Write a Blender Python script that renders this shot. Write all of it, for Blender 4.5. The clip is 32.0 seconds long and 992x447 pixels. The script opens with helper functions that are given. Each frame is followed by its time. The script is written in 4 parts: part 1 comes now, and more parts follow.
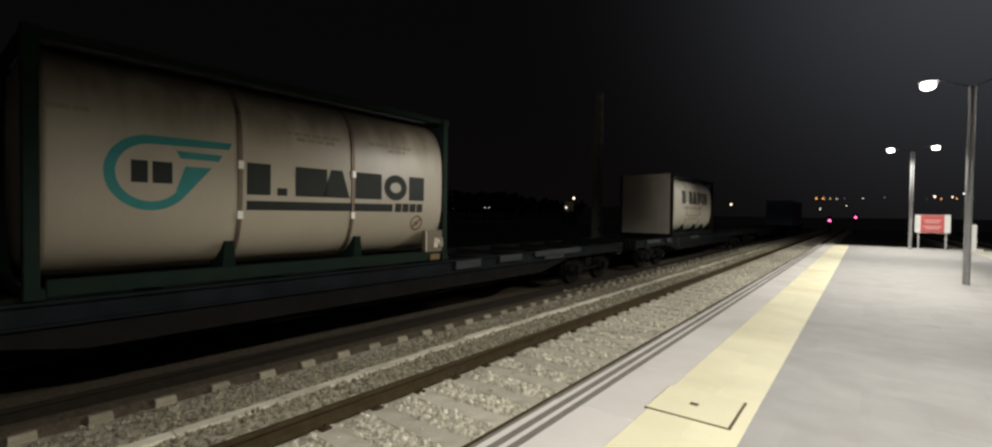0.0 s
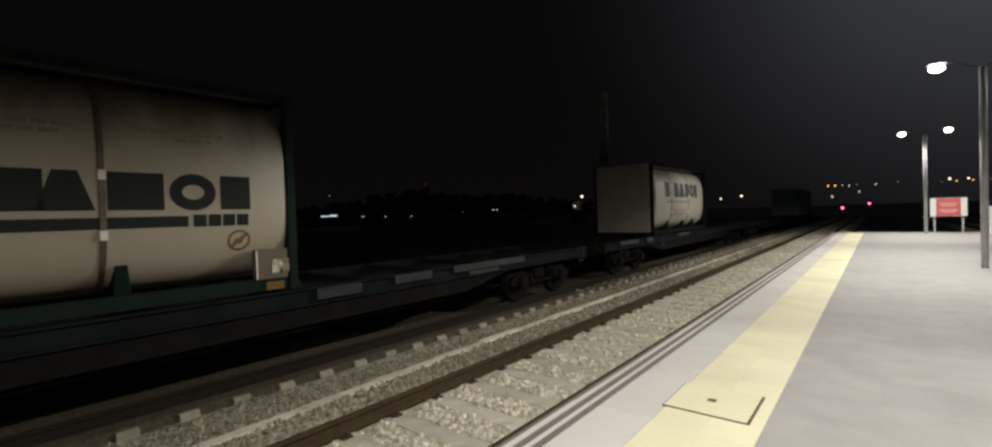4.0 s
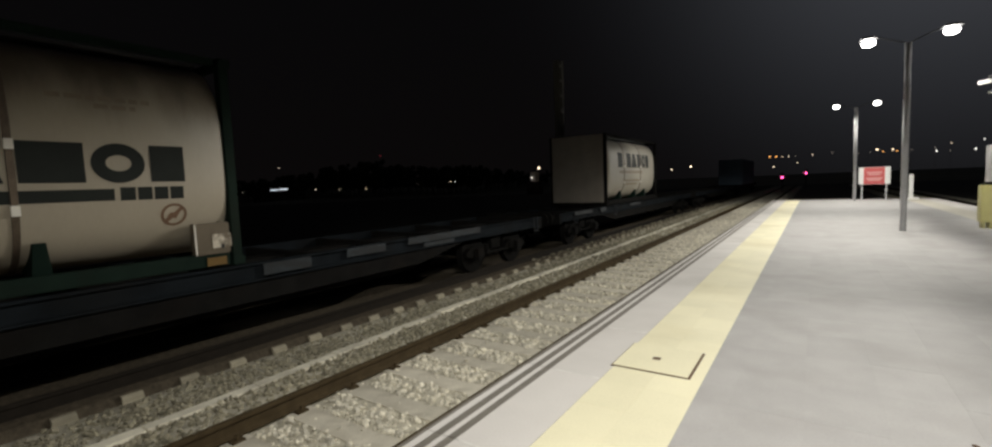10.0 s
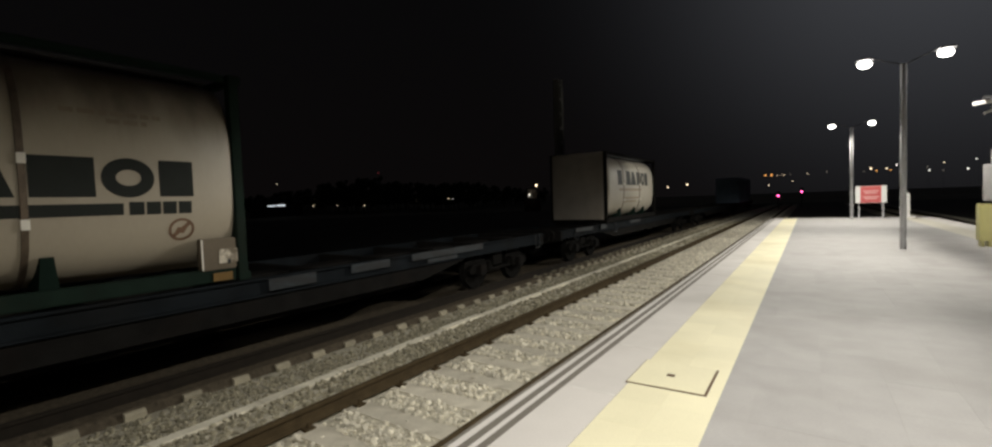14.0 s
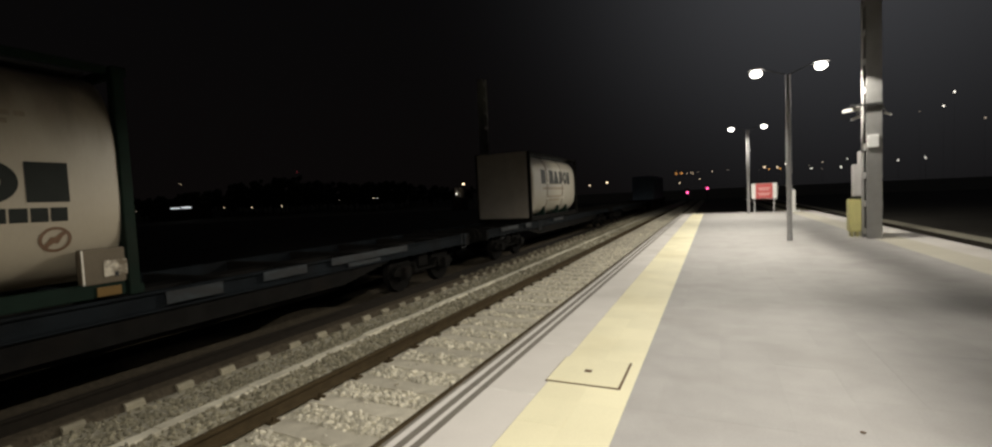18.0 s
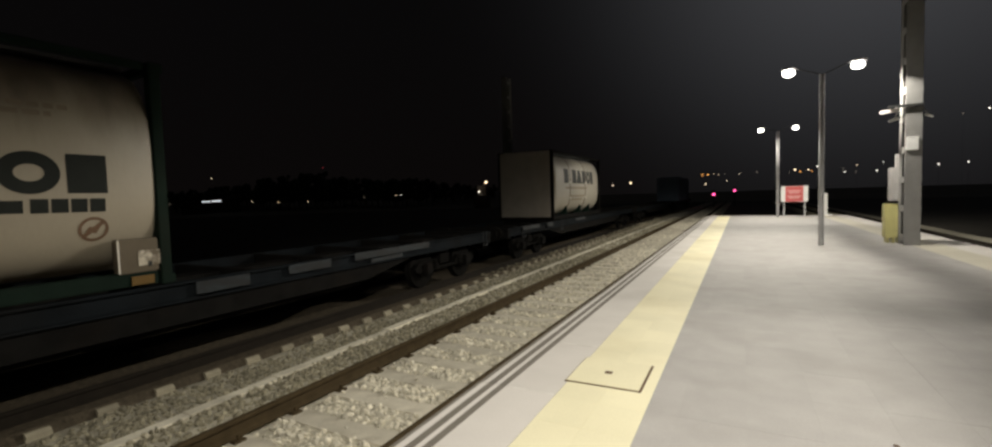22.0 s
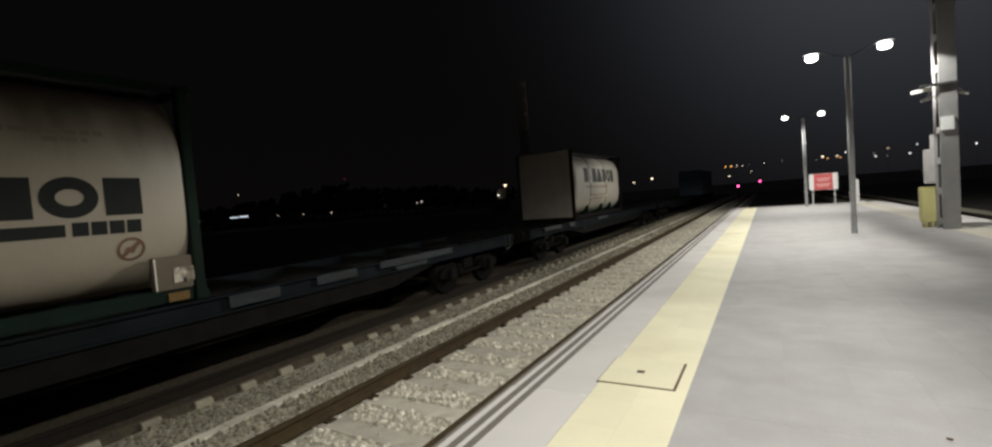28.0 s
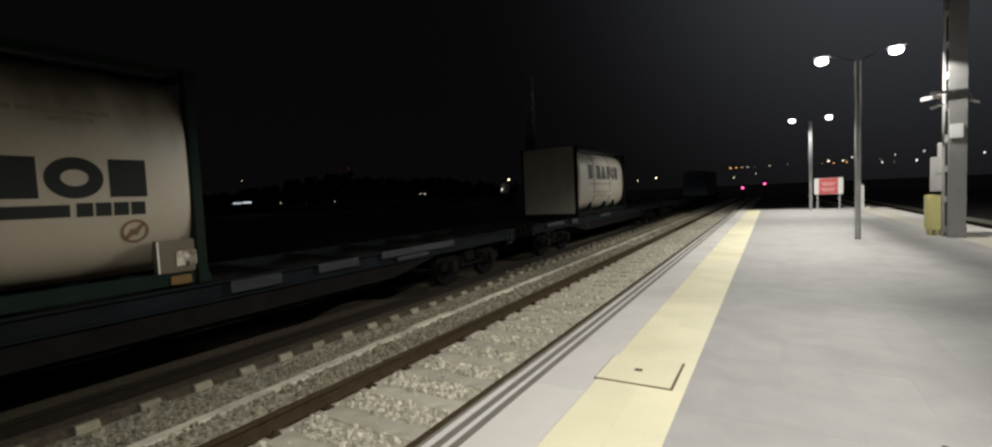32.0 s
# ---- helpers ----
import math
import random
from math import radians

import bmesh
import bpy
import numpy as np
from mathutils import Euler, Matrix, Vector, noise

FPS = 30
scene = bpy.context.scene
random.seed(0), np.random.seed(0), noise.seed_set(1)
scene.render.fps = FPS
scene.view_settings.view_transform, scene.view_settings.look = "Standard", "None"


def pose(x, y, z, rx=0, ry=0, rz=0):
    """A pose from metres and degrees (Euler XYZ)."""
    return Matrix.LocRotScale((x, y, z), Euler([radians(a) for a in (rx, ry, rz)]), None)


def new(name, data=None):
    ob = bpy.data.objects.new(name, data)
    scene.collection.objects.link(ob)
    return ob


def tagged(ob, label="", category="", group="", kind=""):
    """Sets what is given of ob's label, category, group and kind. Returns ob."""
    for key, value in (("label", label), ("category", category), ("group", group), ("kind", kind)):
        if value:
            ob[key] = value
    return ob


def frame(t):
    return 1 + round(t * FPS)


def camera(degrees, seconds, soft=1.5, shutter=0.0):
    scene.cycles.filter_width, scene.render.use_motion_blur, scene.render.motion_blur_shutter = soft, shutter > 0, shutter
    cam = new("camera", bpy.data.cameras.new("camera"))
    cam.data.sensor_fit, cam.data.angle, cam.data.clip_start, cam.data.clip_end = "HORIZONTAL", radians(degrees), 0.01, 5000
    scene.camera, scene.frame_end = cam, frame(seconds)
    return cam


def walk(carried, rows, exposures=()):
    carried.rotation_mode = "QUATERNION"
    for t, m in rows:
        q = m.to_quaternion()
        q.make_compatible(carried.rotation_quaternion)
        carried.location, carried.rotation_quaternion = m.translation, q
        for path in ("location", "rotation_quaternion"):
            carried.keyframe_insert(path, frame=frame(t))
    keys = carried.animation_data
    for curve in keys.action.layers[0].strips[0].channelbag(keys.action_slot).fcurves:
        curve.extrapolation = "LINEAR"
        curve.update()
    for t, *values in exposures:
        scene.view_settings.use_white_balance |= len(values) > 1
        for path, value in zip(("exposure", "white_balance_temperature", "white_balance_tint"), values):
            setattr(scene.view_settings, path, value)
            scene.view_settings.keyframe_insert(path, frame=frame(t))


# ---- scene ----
# The camera stands on an island platform at night; y runs along the tracks, z = 0 is the platform's top.
PATH = [
    (0.0, 0.021, 0.028, 1.476, 88.77, -0.70, 38.17),
    (0.5, 0.032, 0.017, 1.489, 88.92, -0.00, 37.66),
    (1.0, 0.034, 0.025, 1.494, 89.11, 0.54, 37.73),
    (1.5, 0.028, 0.026, 1.493, 89.32, 1.19, 37.71),
    (2.0, 0.033, 0.028, 1.504, 89.20, 1.29, 36.56),
    (2.5, 0.037, 0.027, 1.503, 89.09, 1.50, 36.75),
    (3.0, 0.041, 0.009, 1.508, 89.02, 1.65, 37.21),
    (3.5, 0.042, 0.009, 1.501, 89.07, 1.68, 37.89),
    (4.0, 0.038, -0.013, 1.505, 89.01, 1.79, 39.21),
    (4.5, 0.030, -0.008, 1.513, 89.56, 1.98, 40.13),
    (6.5, 0.017, -0.024, 1.484, 89.20, 1.03, 40.63),
    (7.0, 0.024, -0.023, 1.487, 88.31, 1.20, 38.78),
    (7.5, 0.055, 0.012, 1.484, 87.23, 1.39, 35.85),
    (8.0, 0.060, 0.026, 1.474, 86.29, 1.60, 34.53),
    (8.5, 0.066, 0.020, 1.477, 85.68, 1.75, 33.88),
    (9.0, 0.067, 0.026, 1.476, 85.46, 2.08, 33.65),
    (9.5, 0.071, 0.016, 1.482, 85.45, 2.20, 33.76),
    (10.0, 0.066, 0.017, 1.478, 85.41, 2.27, 34.06),
    (10.5, 0.053, 0.012, 1.510, 87.44, 4.35, 38.28),
    (11.0, -0.009, 0.021, 1.475, 87.58, 4.51, 39.05),
    (11.5, -0.056, 0.024, 1.471, 87.55, 4.04, 37.13),
    (12.0, -0.062, 0.021, 1.471, 87.63, 3.45, 36.58),
    (12.5, -0.053, 0.011, 1.475, 87.72, 2.97, 36.15),
    (13.0, -0.041, 0.004, 1.475, 87.83, 2.74, 36.15),
    (13.5, -0.045, -0.025, 1.466, 87.78, 1.74, 36.00),
    (14.0, -0.040, -0.076, 1.473, 87.47, 2.02, 33.71),
    (14.5, -0.019, -0.060, 1.483, 87.57, 1.87, 32.93),
    (16.5, 0.003, -0.011, 1.488, 86.69, 3.10, 28.50),
    (17.0, -0.005, -0.009, 1.492, 86.67, 2.92, 27.77),
    (17.5, 0.014, -0.018, 1.502, 87.05, 2.75, 25.63),
    (18.0, 0.008, -0.007, 1.507, 86.95, 2.65, 24.90),
    (18.5, -0.004, -0.007, 1.507, 87.05, 2.04, 25.08),
    (19.0, -0.010, -0.008, 1.507, 87.01, 1.57, 25.52),
    (19.5, -0.005, -0.002, 1.507, 87.06, 1.50, 26.18),
    (20.0, -0.001, -0.004, 1.506, 87.05, 1.56, 26.63),
    (20.5, 0.003, 0.003, 1.503, 87.02, 1.63, 27.06),
    (21.0, 0.002, -0.005, 1.500, 86.88, 1.70, 27.29),
    (21.5, -0.006, -0.000, 1.503, 86.78, 1.74, 27.58),
    (22.0, -0.000, -0.000, 1.501, 86.88, 1.71, 27.59),
    (22.5, -0.002, 0.001, 1.508, 87.06, 1.62, 27.60),
    (23.0, 0.001, 0.004, 1.509, 87.18, 1.55, 27.31),
    (23.5, -0.001, 0.003, 1.512, 87.23, 1.46, 27.15),
    (24.0, -0.020, -0.004, 1.502, 87.50, 1.63, 28.71),
    (24.5, -0.076, 0.007, 1.500, 88.73, 2.01, 29.82),
    (25.0, -0.111, 0.006, 1.487, 88.69, 1.47, 29.96),
    (25.5, -0.110, 0.014, 1.490, 88.38, 1.06, 30.01),
    (27.5, -0.021, -0.003, 1.484, 87.87, 4.01, 30.39),
    (28.0, -0.018, -0.012, 1.502, 87.38, 4.45, 30.03),
    (28.5, -0.016, -0.006, 1.506, 87.19, 4.59, 28.59),
    (29.0, -0.028, 0.003, 1.508, 87.02, 4.38, 28.27),
    (29.5, -0.024, -0.007, 1.505, 87.02, 3.67, 28.18),
    (30.0, -0.031, -0.011, 1.499, 87.04, 2.93, 28.48),
    (30.5, -0.039, -0.005, 1.501, 86.93, 2.38, 28.80),
    (31.0, -0.035, -0.011, 1.495, 86.98, 2.28, 29.50),
    (31.5, -0.031, -0.004, 1.496, 86.86, 2.36, 29.94),
    (32.0, -0.023, -0.014, 1.501, 86.67, 2.61, 30.40),
]

# the film camera's own brightness and white balance: seconds, stops, kelvin, tint
EXPOSURES = [(0.0, 0.12, 6500, 10), (4.0, 0.08, 6500, 10), (7.0, 0.20, 6500, 10), (9.0, 0.0, 6350, 10), (10.5, 0.06, 6450, 10), (13.0, 0.10, 6500, 10), (17.0, 0.0, 6800, 10),
             (25.0, 0.04, 6850, 10), (28.0, 0.0, 6300, 10), (30.0, 0.02, 6600, 10), (32.0, 0.0, 6350, 10)]

cam = camera(93.2, 32.0, soft=2.3)
walk(cam, [(r[0], pose(*r[1:])) for r in PATH], exposures=EXPOSURES)

# ---- main measures ----
RAIL = -0.636          # top of the rails
TRACK1 = -3.64         # centre of the empty track
TRACK2 = -7.87         # centre of the train's track
TRACK3 = 7.0           # centre of the track on the other side
EDGE_L, EDGE_R = -1.90, 5.10
END_Y, START_Y = 31.6, -13.9
GAUGE = 1.668
PHASE1, SPACING1 = 0.097 - 0.67 * 20, 0.67     # sleepers of the empty track
PHASE2, SPACING2 = 3.243 - 0.617 * 27, 0.617    # sleepers of the train's track
LAMP_POWER = 330.0   # of each of the two tilted boards in a lamp head

# ---- sky and lights ----
world = bpy.data.worlds.new("night_sky")
scene.world = world
world.use_nodes = True
wn = world.node_tree.nodes
wl = world.node_tree.links
bg = wn["Background"]
w_co = wn.new("ShaderNodeTexCoord")
w_sep = wn.new("ShaderNodeSeparateXYZ")
w_ramp = wn.new("ShaderNodeValToRGB")
wl.new(w_co.outputs["Generated"], w_sep.inputs[0])
wl.new(w_sep.outputs["Z"], w_ramp.inputs[0])
# the lamps' hazy glare, painted into the sky as a broad lobe ahead
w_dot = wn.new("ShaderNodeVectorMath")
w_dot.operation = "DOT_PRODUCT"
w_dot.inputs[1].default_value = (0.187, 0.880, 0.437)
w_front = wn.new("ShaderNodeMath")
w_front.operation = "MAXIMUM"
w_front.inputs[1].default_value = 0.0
w_haze_lobe = wn.new("ShaderNodeMath")
w_haze_lobe.operation = "POWER"
w_haze_lobe.inputs[1].default_value = 18.0
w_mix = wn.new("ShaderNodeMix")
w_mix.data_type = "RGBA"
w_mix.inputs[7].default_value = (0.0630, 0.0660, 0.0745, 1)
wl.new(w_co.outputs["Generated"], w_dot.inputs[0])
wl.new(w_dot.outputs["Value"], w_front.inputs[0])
wl.new(w_front.outputs[0], w_haze_lobe.inputs[0])
wl.new(w_haze_lobe.outputs[0], w_mix.inputs[0])
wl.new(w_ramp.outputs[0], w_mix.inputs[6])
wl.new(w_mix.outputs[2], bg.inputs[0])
w_ramp.color_ramp.elements[0].position = 0.0
w_ramp.color_ramp.elements[0].color = (0.0036, 0.0029, 0.0029, 1)
w_ramp.color_ramp.elements[1].position = 0.5
w_ramp.color_ramp.elements[1].color = (0.0026, 0.0026, 0.0029, 1)
bg.inputs[1].default_value = 0.8


def head_lamp(x, y, z, tilt, out, power, width):
    """The light of one of the two boards in a lamp head, tilted along the platform and cut by an added, unseen skirt.
    """
    data = bpy.data.lights.new("lamp_light", "AREA")
    data.shape, data.size, data.size_y, data.energy = "RECTANGLE", 0.015, width, power
    data.spread = radians(160)
    data.color = (0.985, 0.955, 0.865)
    ob = new("lamp_light", data)
    ob.matrix_basis = Matrix.Translation((x, y, z)) @ pose(0, 0, 0, 0, out, 0) @ pose(0, 0, 0, tilt, 0, 0)
    return ob


LAMPS = [  # x, y, height of the post, spread of the heads, length of a board, outward tilt, light on either side (none: no head)
    (1.85, 14.86, 4.45, 0.74, 0.0060, 16, {-1: 1.46, 1: 0.90}),
    (1.75, 29.9, 4.66, 0.81, 0.0105, 14, {-1: 1.1, 1: 0.75}),
    (1.85, 0.0, 4.45, 0.74, 0.0135, 20, {-1: 1.36}),
]
# an unseen shutter plate added in a head to shape its light, 60 mm under the boards: head (post, side) and the edge
# past which the light falls free, outwards positive
ADDED_SHUTTERS = {(0, 1): 0.0083, (0, -1): -0.0212, (2, -1): -0.0045}
for lx, ly, lh, arm, board, out, sides in LAMPS:
    for side, share in sides.items():
        for lean in (-1, 1):
            head_lamp(lx + side * arm, ly + lean * 0.006, lh + 0.15, lean * 65, -side * out, LAMP_POWER * share, board)


# ---- materials ----
def material(name, color, rough=0.8, metal=0.0, vary=0.25, scale=6.0, fine=60.0, bump=0.15, dirt=None, dirt_amount=0.3, dirt_from=0.5, dirt_to=0.72,
             random_tint=0.0, island=False, spec=0.5, emit=None, strength=0.0, coords="Object", stretch=(1, 1, 1)):
    m = bpy.data.materials.new(name)
    m.use_nodes = True
    n, l = m.node_tree.nodes, m.node_tree.links
    b = n["Principled BSDF"]
    b.inputs["Roughness"].default_value = rough
    b.inputs["Metallic"].default_value = metal
    b.inputs["Specular IOR Level"].default_value = spec
    if emit:
        b.inputs["Base Color"].default_value = (*color, 1)
        b.inputs["Emission Color"].default_value = (*emit, 1)
        b.inputs["Emission Strength"].default_value = strength
        return m
    co = n.new("ShaderNodeTexCoord")
    mp = n.new("ShaderNodeMapping")
    mp.inputs["Scale"].default_value = stretch
    if coords == "World":
        geo = n.new("ShaderNodeNewGeometry")
        l.new(geo.outputs["Position"], mp.inputs[0])
    else:
        l.new(co.outputs["Object"], mp.inputs[0])
    big, small = n.new("ShaderNodeTexNoise"), n.new("ShaderNodeTexNoise")
    for tex, sc, det in ((big, scale, 5.0), (small, fine, 3.0)):
        tex.inputs["Scale"].default_value, tex.inputs["Detail"].default_value = sc, det
        l.new(mp.outputs[0], tex.inputs["Vector"])
    add = n.new("ShaderNodeMix")
    add.data_type = "FLOAT"
    add.inputs[0].default_value = 0.4
    l.new(big.outputs[0], add.inputs[2])
    l.new(small.outputs[0], add.inputs[3])
    ramp = n.new("ShaderNodeValToRGB")
    ramp.color_ramp.elements[0].position, ramp.color_ramp.elements[1].position = 0.32, 0.68
    ramp.color_ramp.elements[0].color = (*[c * (1 - vary) for c in color], 1)
    ramp.color_ramp.elements[1].color = (*[min(1, c * (1 + vary)) for c in color], 1)
    l.new(add.outputs[0], ramp.inputs[0])
    out = ramp.outputs[0]
    if dirt:
        stain = n.new("ShaderNodeTexNoise")
        stain.inputs["Scale"].default_value, stain.inputs["Detail"].default_value = scale * 0.37, 7.0
        l.new(mp.outputs[0], stain.inputs["Vector"])
        mask = n.new("ShaderNodeMapRange")
        mask.inputs[1].default_value, mask.inputs[2].default_value = dirt_from, dirt_to
        mask.inputs[4].default_value = dirt_amount
        l.new(stain.outputs[0], mask.inputs[0])
        mix = n.new("ShaderNodeMix")
        mix.data_type = "RGBA"
        l.new(mask.outputs[0], mix.inputs[0])
        l.new(out, mix.inputs[6])
        mix.inputs[7].default_value = (*dirt, 1)
        out = mix.outputs[2]
    if random_tint:
        if island:
            rnd = n.new("ShaderNodeNewGeometry").outputs["Random Per Island"]
        else:
            rnd = n.new("ShaderNodeObjectInfo").outputs["Random"]
        rng = n.new("ShaderNodeMapRange")
        rng.inputs[3].default_value, rng.inputs[4].default_value = 1 - random_tint, 1 + random_tint
        l.new(rnd, rng.inputs[0])
        hsv = n.new("ShaderNodeHueSaturation")
        l.new(rng.outputs[0], hsv.inputs["Value"])
        l.new(out, hsv.inputs["Color"])
        out = hsv.outputs[0]
    l.new(out, b.inputs["Base Color"])
    if bump:
        bp = n.new("ShaderNodeBump")
        bp.inputs["Strength"].default_value, bp.inputs["Distance"].default_value = bump, 0.01
        l.new(small.outputs[0], bp.inputs["Height"])
        l.new(bp.outputs[0], b.inputs["Normal"])
    return m


M_SLAB = material("grey_paving", (0.345, 0.331, 0.324), 0.85, vary=0.085, scale=3.2, fine=60, bump=0.10, dirt=(0.23, 0.215, 0.20), dirt_amount=0.38, random_tint=0.03, coords="World")
M_COPING = material("pale_concrete_coping", (0.56, 0.53, 0.505), 0.8, vary=0.08, scale=1.5, fine=80, bump=0.1, dirt=(0.34, 0.31, 0.28), dirt_amount=0.4, random_tint=0.04, coords="World")
M_YELLOW = material("yellow_tactile_tile", (0.71, 0.66, 0.465), 0.75, vary=0.07, scale=1.6, fine=70, bump=0.1, dirt=(0.48, 0.40, 0.22), dirt_amount=0.45, random_tint=0.03, coords="World")
M_GROOVE = material("dark_grip_strip", (0.15, 0.135, 0.115), 0.9, vary=0.2, scale=4, fine=120, bump=0.3)
M_JOINT = material("grey_joint", (0.345, 0.33, 0.318), 0.95, vary=0.2, scale=5, fine=90, bump=0.2)
M_MORTAR = material("pale_mortar", (0.62, 0.60, 0.57), 0.9, vary=0.15, scale=9, fine=90, bump=0.2, dirt=(0.50, 0.47, 0.44), dirt_amount=0.9)
M_CONCRETE = material("platform_concrete", (0.28, 0.26, 0.235), 0.9, vary=0.2, scale=1.5, fine=40, bump=0.25, dirt=(0.16, 0.14, 0.12), dirt_amount=0.5)
M_IRON = material("rusty_iron", (0.085, 0.045, 0.02), 0.85, vary=0.35, scale=18, fine=120, bump=0.3)
M_RAIL = material("rusty_rail", (0.060, 0.043, 0.023), 0.95, spec=0.1, vary=0.3, scale=9, fine=110, bump=0.25, coords="World")
# darker rail colour for the far and rear tracks
M_RAIL_DARK = material("dark_rail", (0.018, 0.014, 0.010), 0.9, vary=0.3, scale=9, fine=110, bump=0.2, spec=0.2, coords="World")
M_SLEEPER = material("concrete_sleeper", (0.52, 0.48, 0.395), 0.9, vary=0.15, scale=5, fine=60, bump=0.25, dirt=(0.17, 0.14, 0.10), dirt_amount=0.5, random_tint=0.12)
M_STONE = material("ballast_stone", (0.60, 0.56, 0.46), 0.85, vary=0.2, scale=25, fine=140, bump=0.3, random_tint=0.32, island=True)
M_STONE_OLD = material("weathered_ballast_stone", (0.265, 0.240, 0.172), 0.9, vary=0.2, scale=25, fine=140, bump=0.3, random_tint=0.36, island=True)
M_BED = material("ballast_bed", (0.47, 0.435, 0.345), 0.95, vary=0.35, scale=14, fine=45, bump=0.9, coords="World")
M_BED_DARK = material("dark_ballast", (0.085, 0.069, 0.049), 0.95, spec=0.12, vary=0.5, scale=14, fine=45, bump=0.9, coords="World")
M_TROUGH = material("trough_lid_concrete", (0.78, 0.73, 0.60), 0.88, vary=0.15, scale=4, fine=60, bump=0.2, dirt=(0.25, 0.22, 0.17), dirt_amount=0.5, random_tint=0.08, coords="World")
M_EARTH = material("dark_earth", (0.055, 0.048, 0.038), 0.95, vary=0.4, scale=0.6, fine=8, bump=0.4, coords="World")
# far land: paler colour standing in for haze before the hills
M_HILL = material("lightened_hillside", (0.20, 0.185, 0.14), 0.95, vary=0.4, scale=0.03, fine=0.5, bump=0.0, coords="World")
M_POST = material("galvanised_post", (0.46, 0.46, 0.465), 0.5, metal=0.25, vary=0.12, scale=6, fine=60, bump=0.05, dirt=(0.30, 0.30, 0.30), dirt_amount=0.4)
M_HOUSING = material("grey_lamp_housing", (0.22, 0.22, 0.23), 0.5, metal=0.3, vary=0.1, scale=9, fine=60, bump=0.05)
M_LED = material("led_panel", (0.9, 0.9, 0.9), emit=(1.0, 0.97, 0.9), strength=12.0)
M_MAST = material("grey_mast_steel", (0.27, 0.266, 0.262), 0.7, metal=0.0, spec=0.25, vary=0.12, scale=4, fine=50, bump=0.08, dirt=(0.27, 0.25, 0.23), dirt_amount=0.4)
M_MAST_DULL = material("dull_mast_steel", (0.15, 0.147, 0.142), 0.8, vary=0.2, scale=4, fine=50, bump=0.08)
M_WHITE = material("white_painted_metal", (0.80, 0.79, 0.77), 0.55, vary=0.06, scale=4, fine=60, bump=0.04, dirt=(0.5, 0.48, 0.44), dirt_amount=0.4)
M_NOTICE = material("clean_white_plate", (0.90, 0.90, 0.90), 0.5, vary=0.03, scale=4, fine=60, bump=0.0)
M_BUCKLE = material("bright_pale_steel", (0.80, 0.76, 0.68), 0.4, metal=0.2, vary=0.1, scale=9, fine=60, bump=0.02)
M_BOXGREY = material("pale_grey_box", (0.42, 0.405, 0.40), 0.55, vary=0.1, scale=5, fine=60, bump=0.05, dirt=(0.4, 0.38, 0.36), dirt_amount=0.5)
M_YELLOWBOX = material("yellow_box_paint", (0.60, 0.56, 0.24), 0.5, vary=0.08, scale=5, fine=60, bump=0.05, dirt=(0.45, 0.38, 0.18), dirt_amount=0.4)
# colour darker than real steel: the train's night shade is put into it
M_UNDER = material("near_black_steel", (0.0075, 0.007, 0.0063), 0.9, spec=0.06, vary=0.4, scale=8, fine=70, bump=0.2)
M_GRIME = material("grimy_white_panel", (0.23, 0.205, 0.175), 0.6, vary=0.12, scale=2.0, fine=25, bump=0.05, dirt=(0.17, 0.14, 0.11), dirt_amount=0.6)
M_TANK_OLD = material("dulled_tank_enamel", (0.38, 0.35, 0.29), 0.5, vary=0.08, scale=1.2, fine=30, bump=0.02, dirt=(0.27, 0.23, 0.17), dirt_amount=0.45)
M_CREAM = material("cream_tactile_tile", (0.46, 0.43, 0.36), 0.75, vary=0.08, scale=1.6, fine=70, bump=0.1, random_tint=0.04, coords="World")
M_SLEEPER_OLD = material("dirty_sleeper", (0.34, 0.305, 0.225), 0.9, vary=0.2, scale=5, fine=60, bump=0.25, random_tint=0.2)
M_DARK = material("dark_steel", (0.045, 0.045, 0.045), 0.6, metal=0.4, vary=0.3, scale=8, fine=70, bump=0.1)
M_RED = material("red_sign_paint", (0.58, 0.10, 0.10), 0.45, vary=0.06, scale=5, fine=60, bump=0.02)
M_PINK = material("pale_sign_lettering", (0.75, 0.40, 0.38), 0.5, vary=0.05, scale=5, fine=60, bump=0.0)
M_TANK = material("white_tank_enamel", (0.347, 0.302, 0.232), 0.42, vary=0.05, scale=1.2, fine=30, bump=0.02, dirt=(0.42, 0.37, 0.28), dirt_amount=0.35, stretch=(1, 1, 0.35))


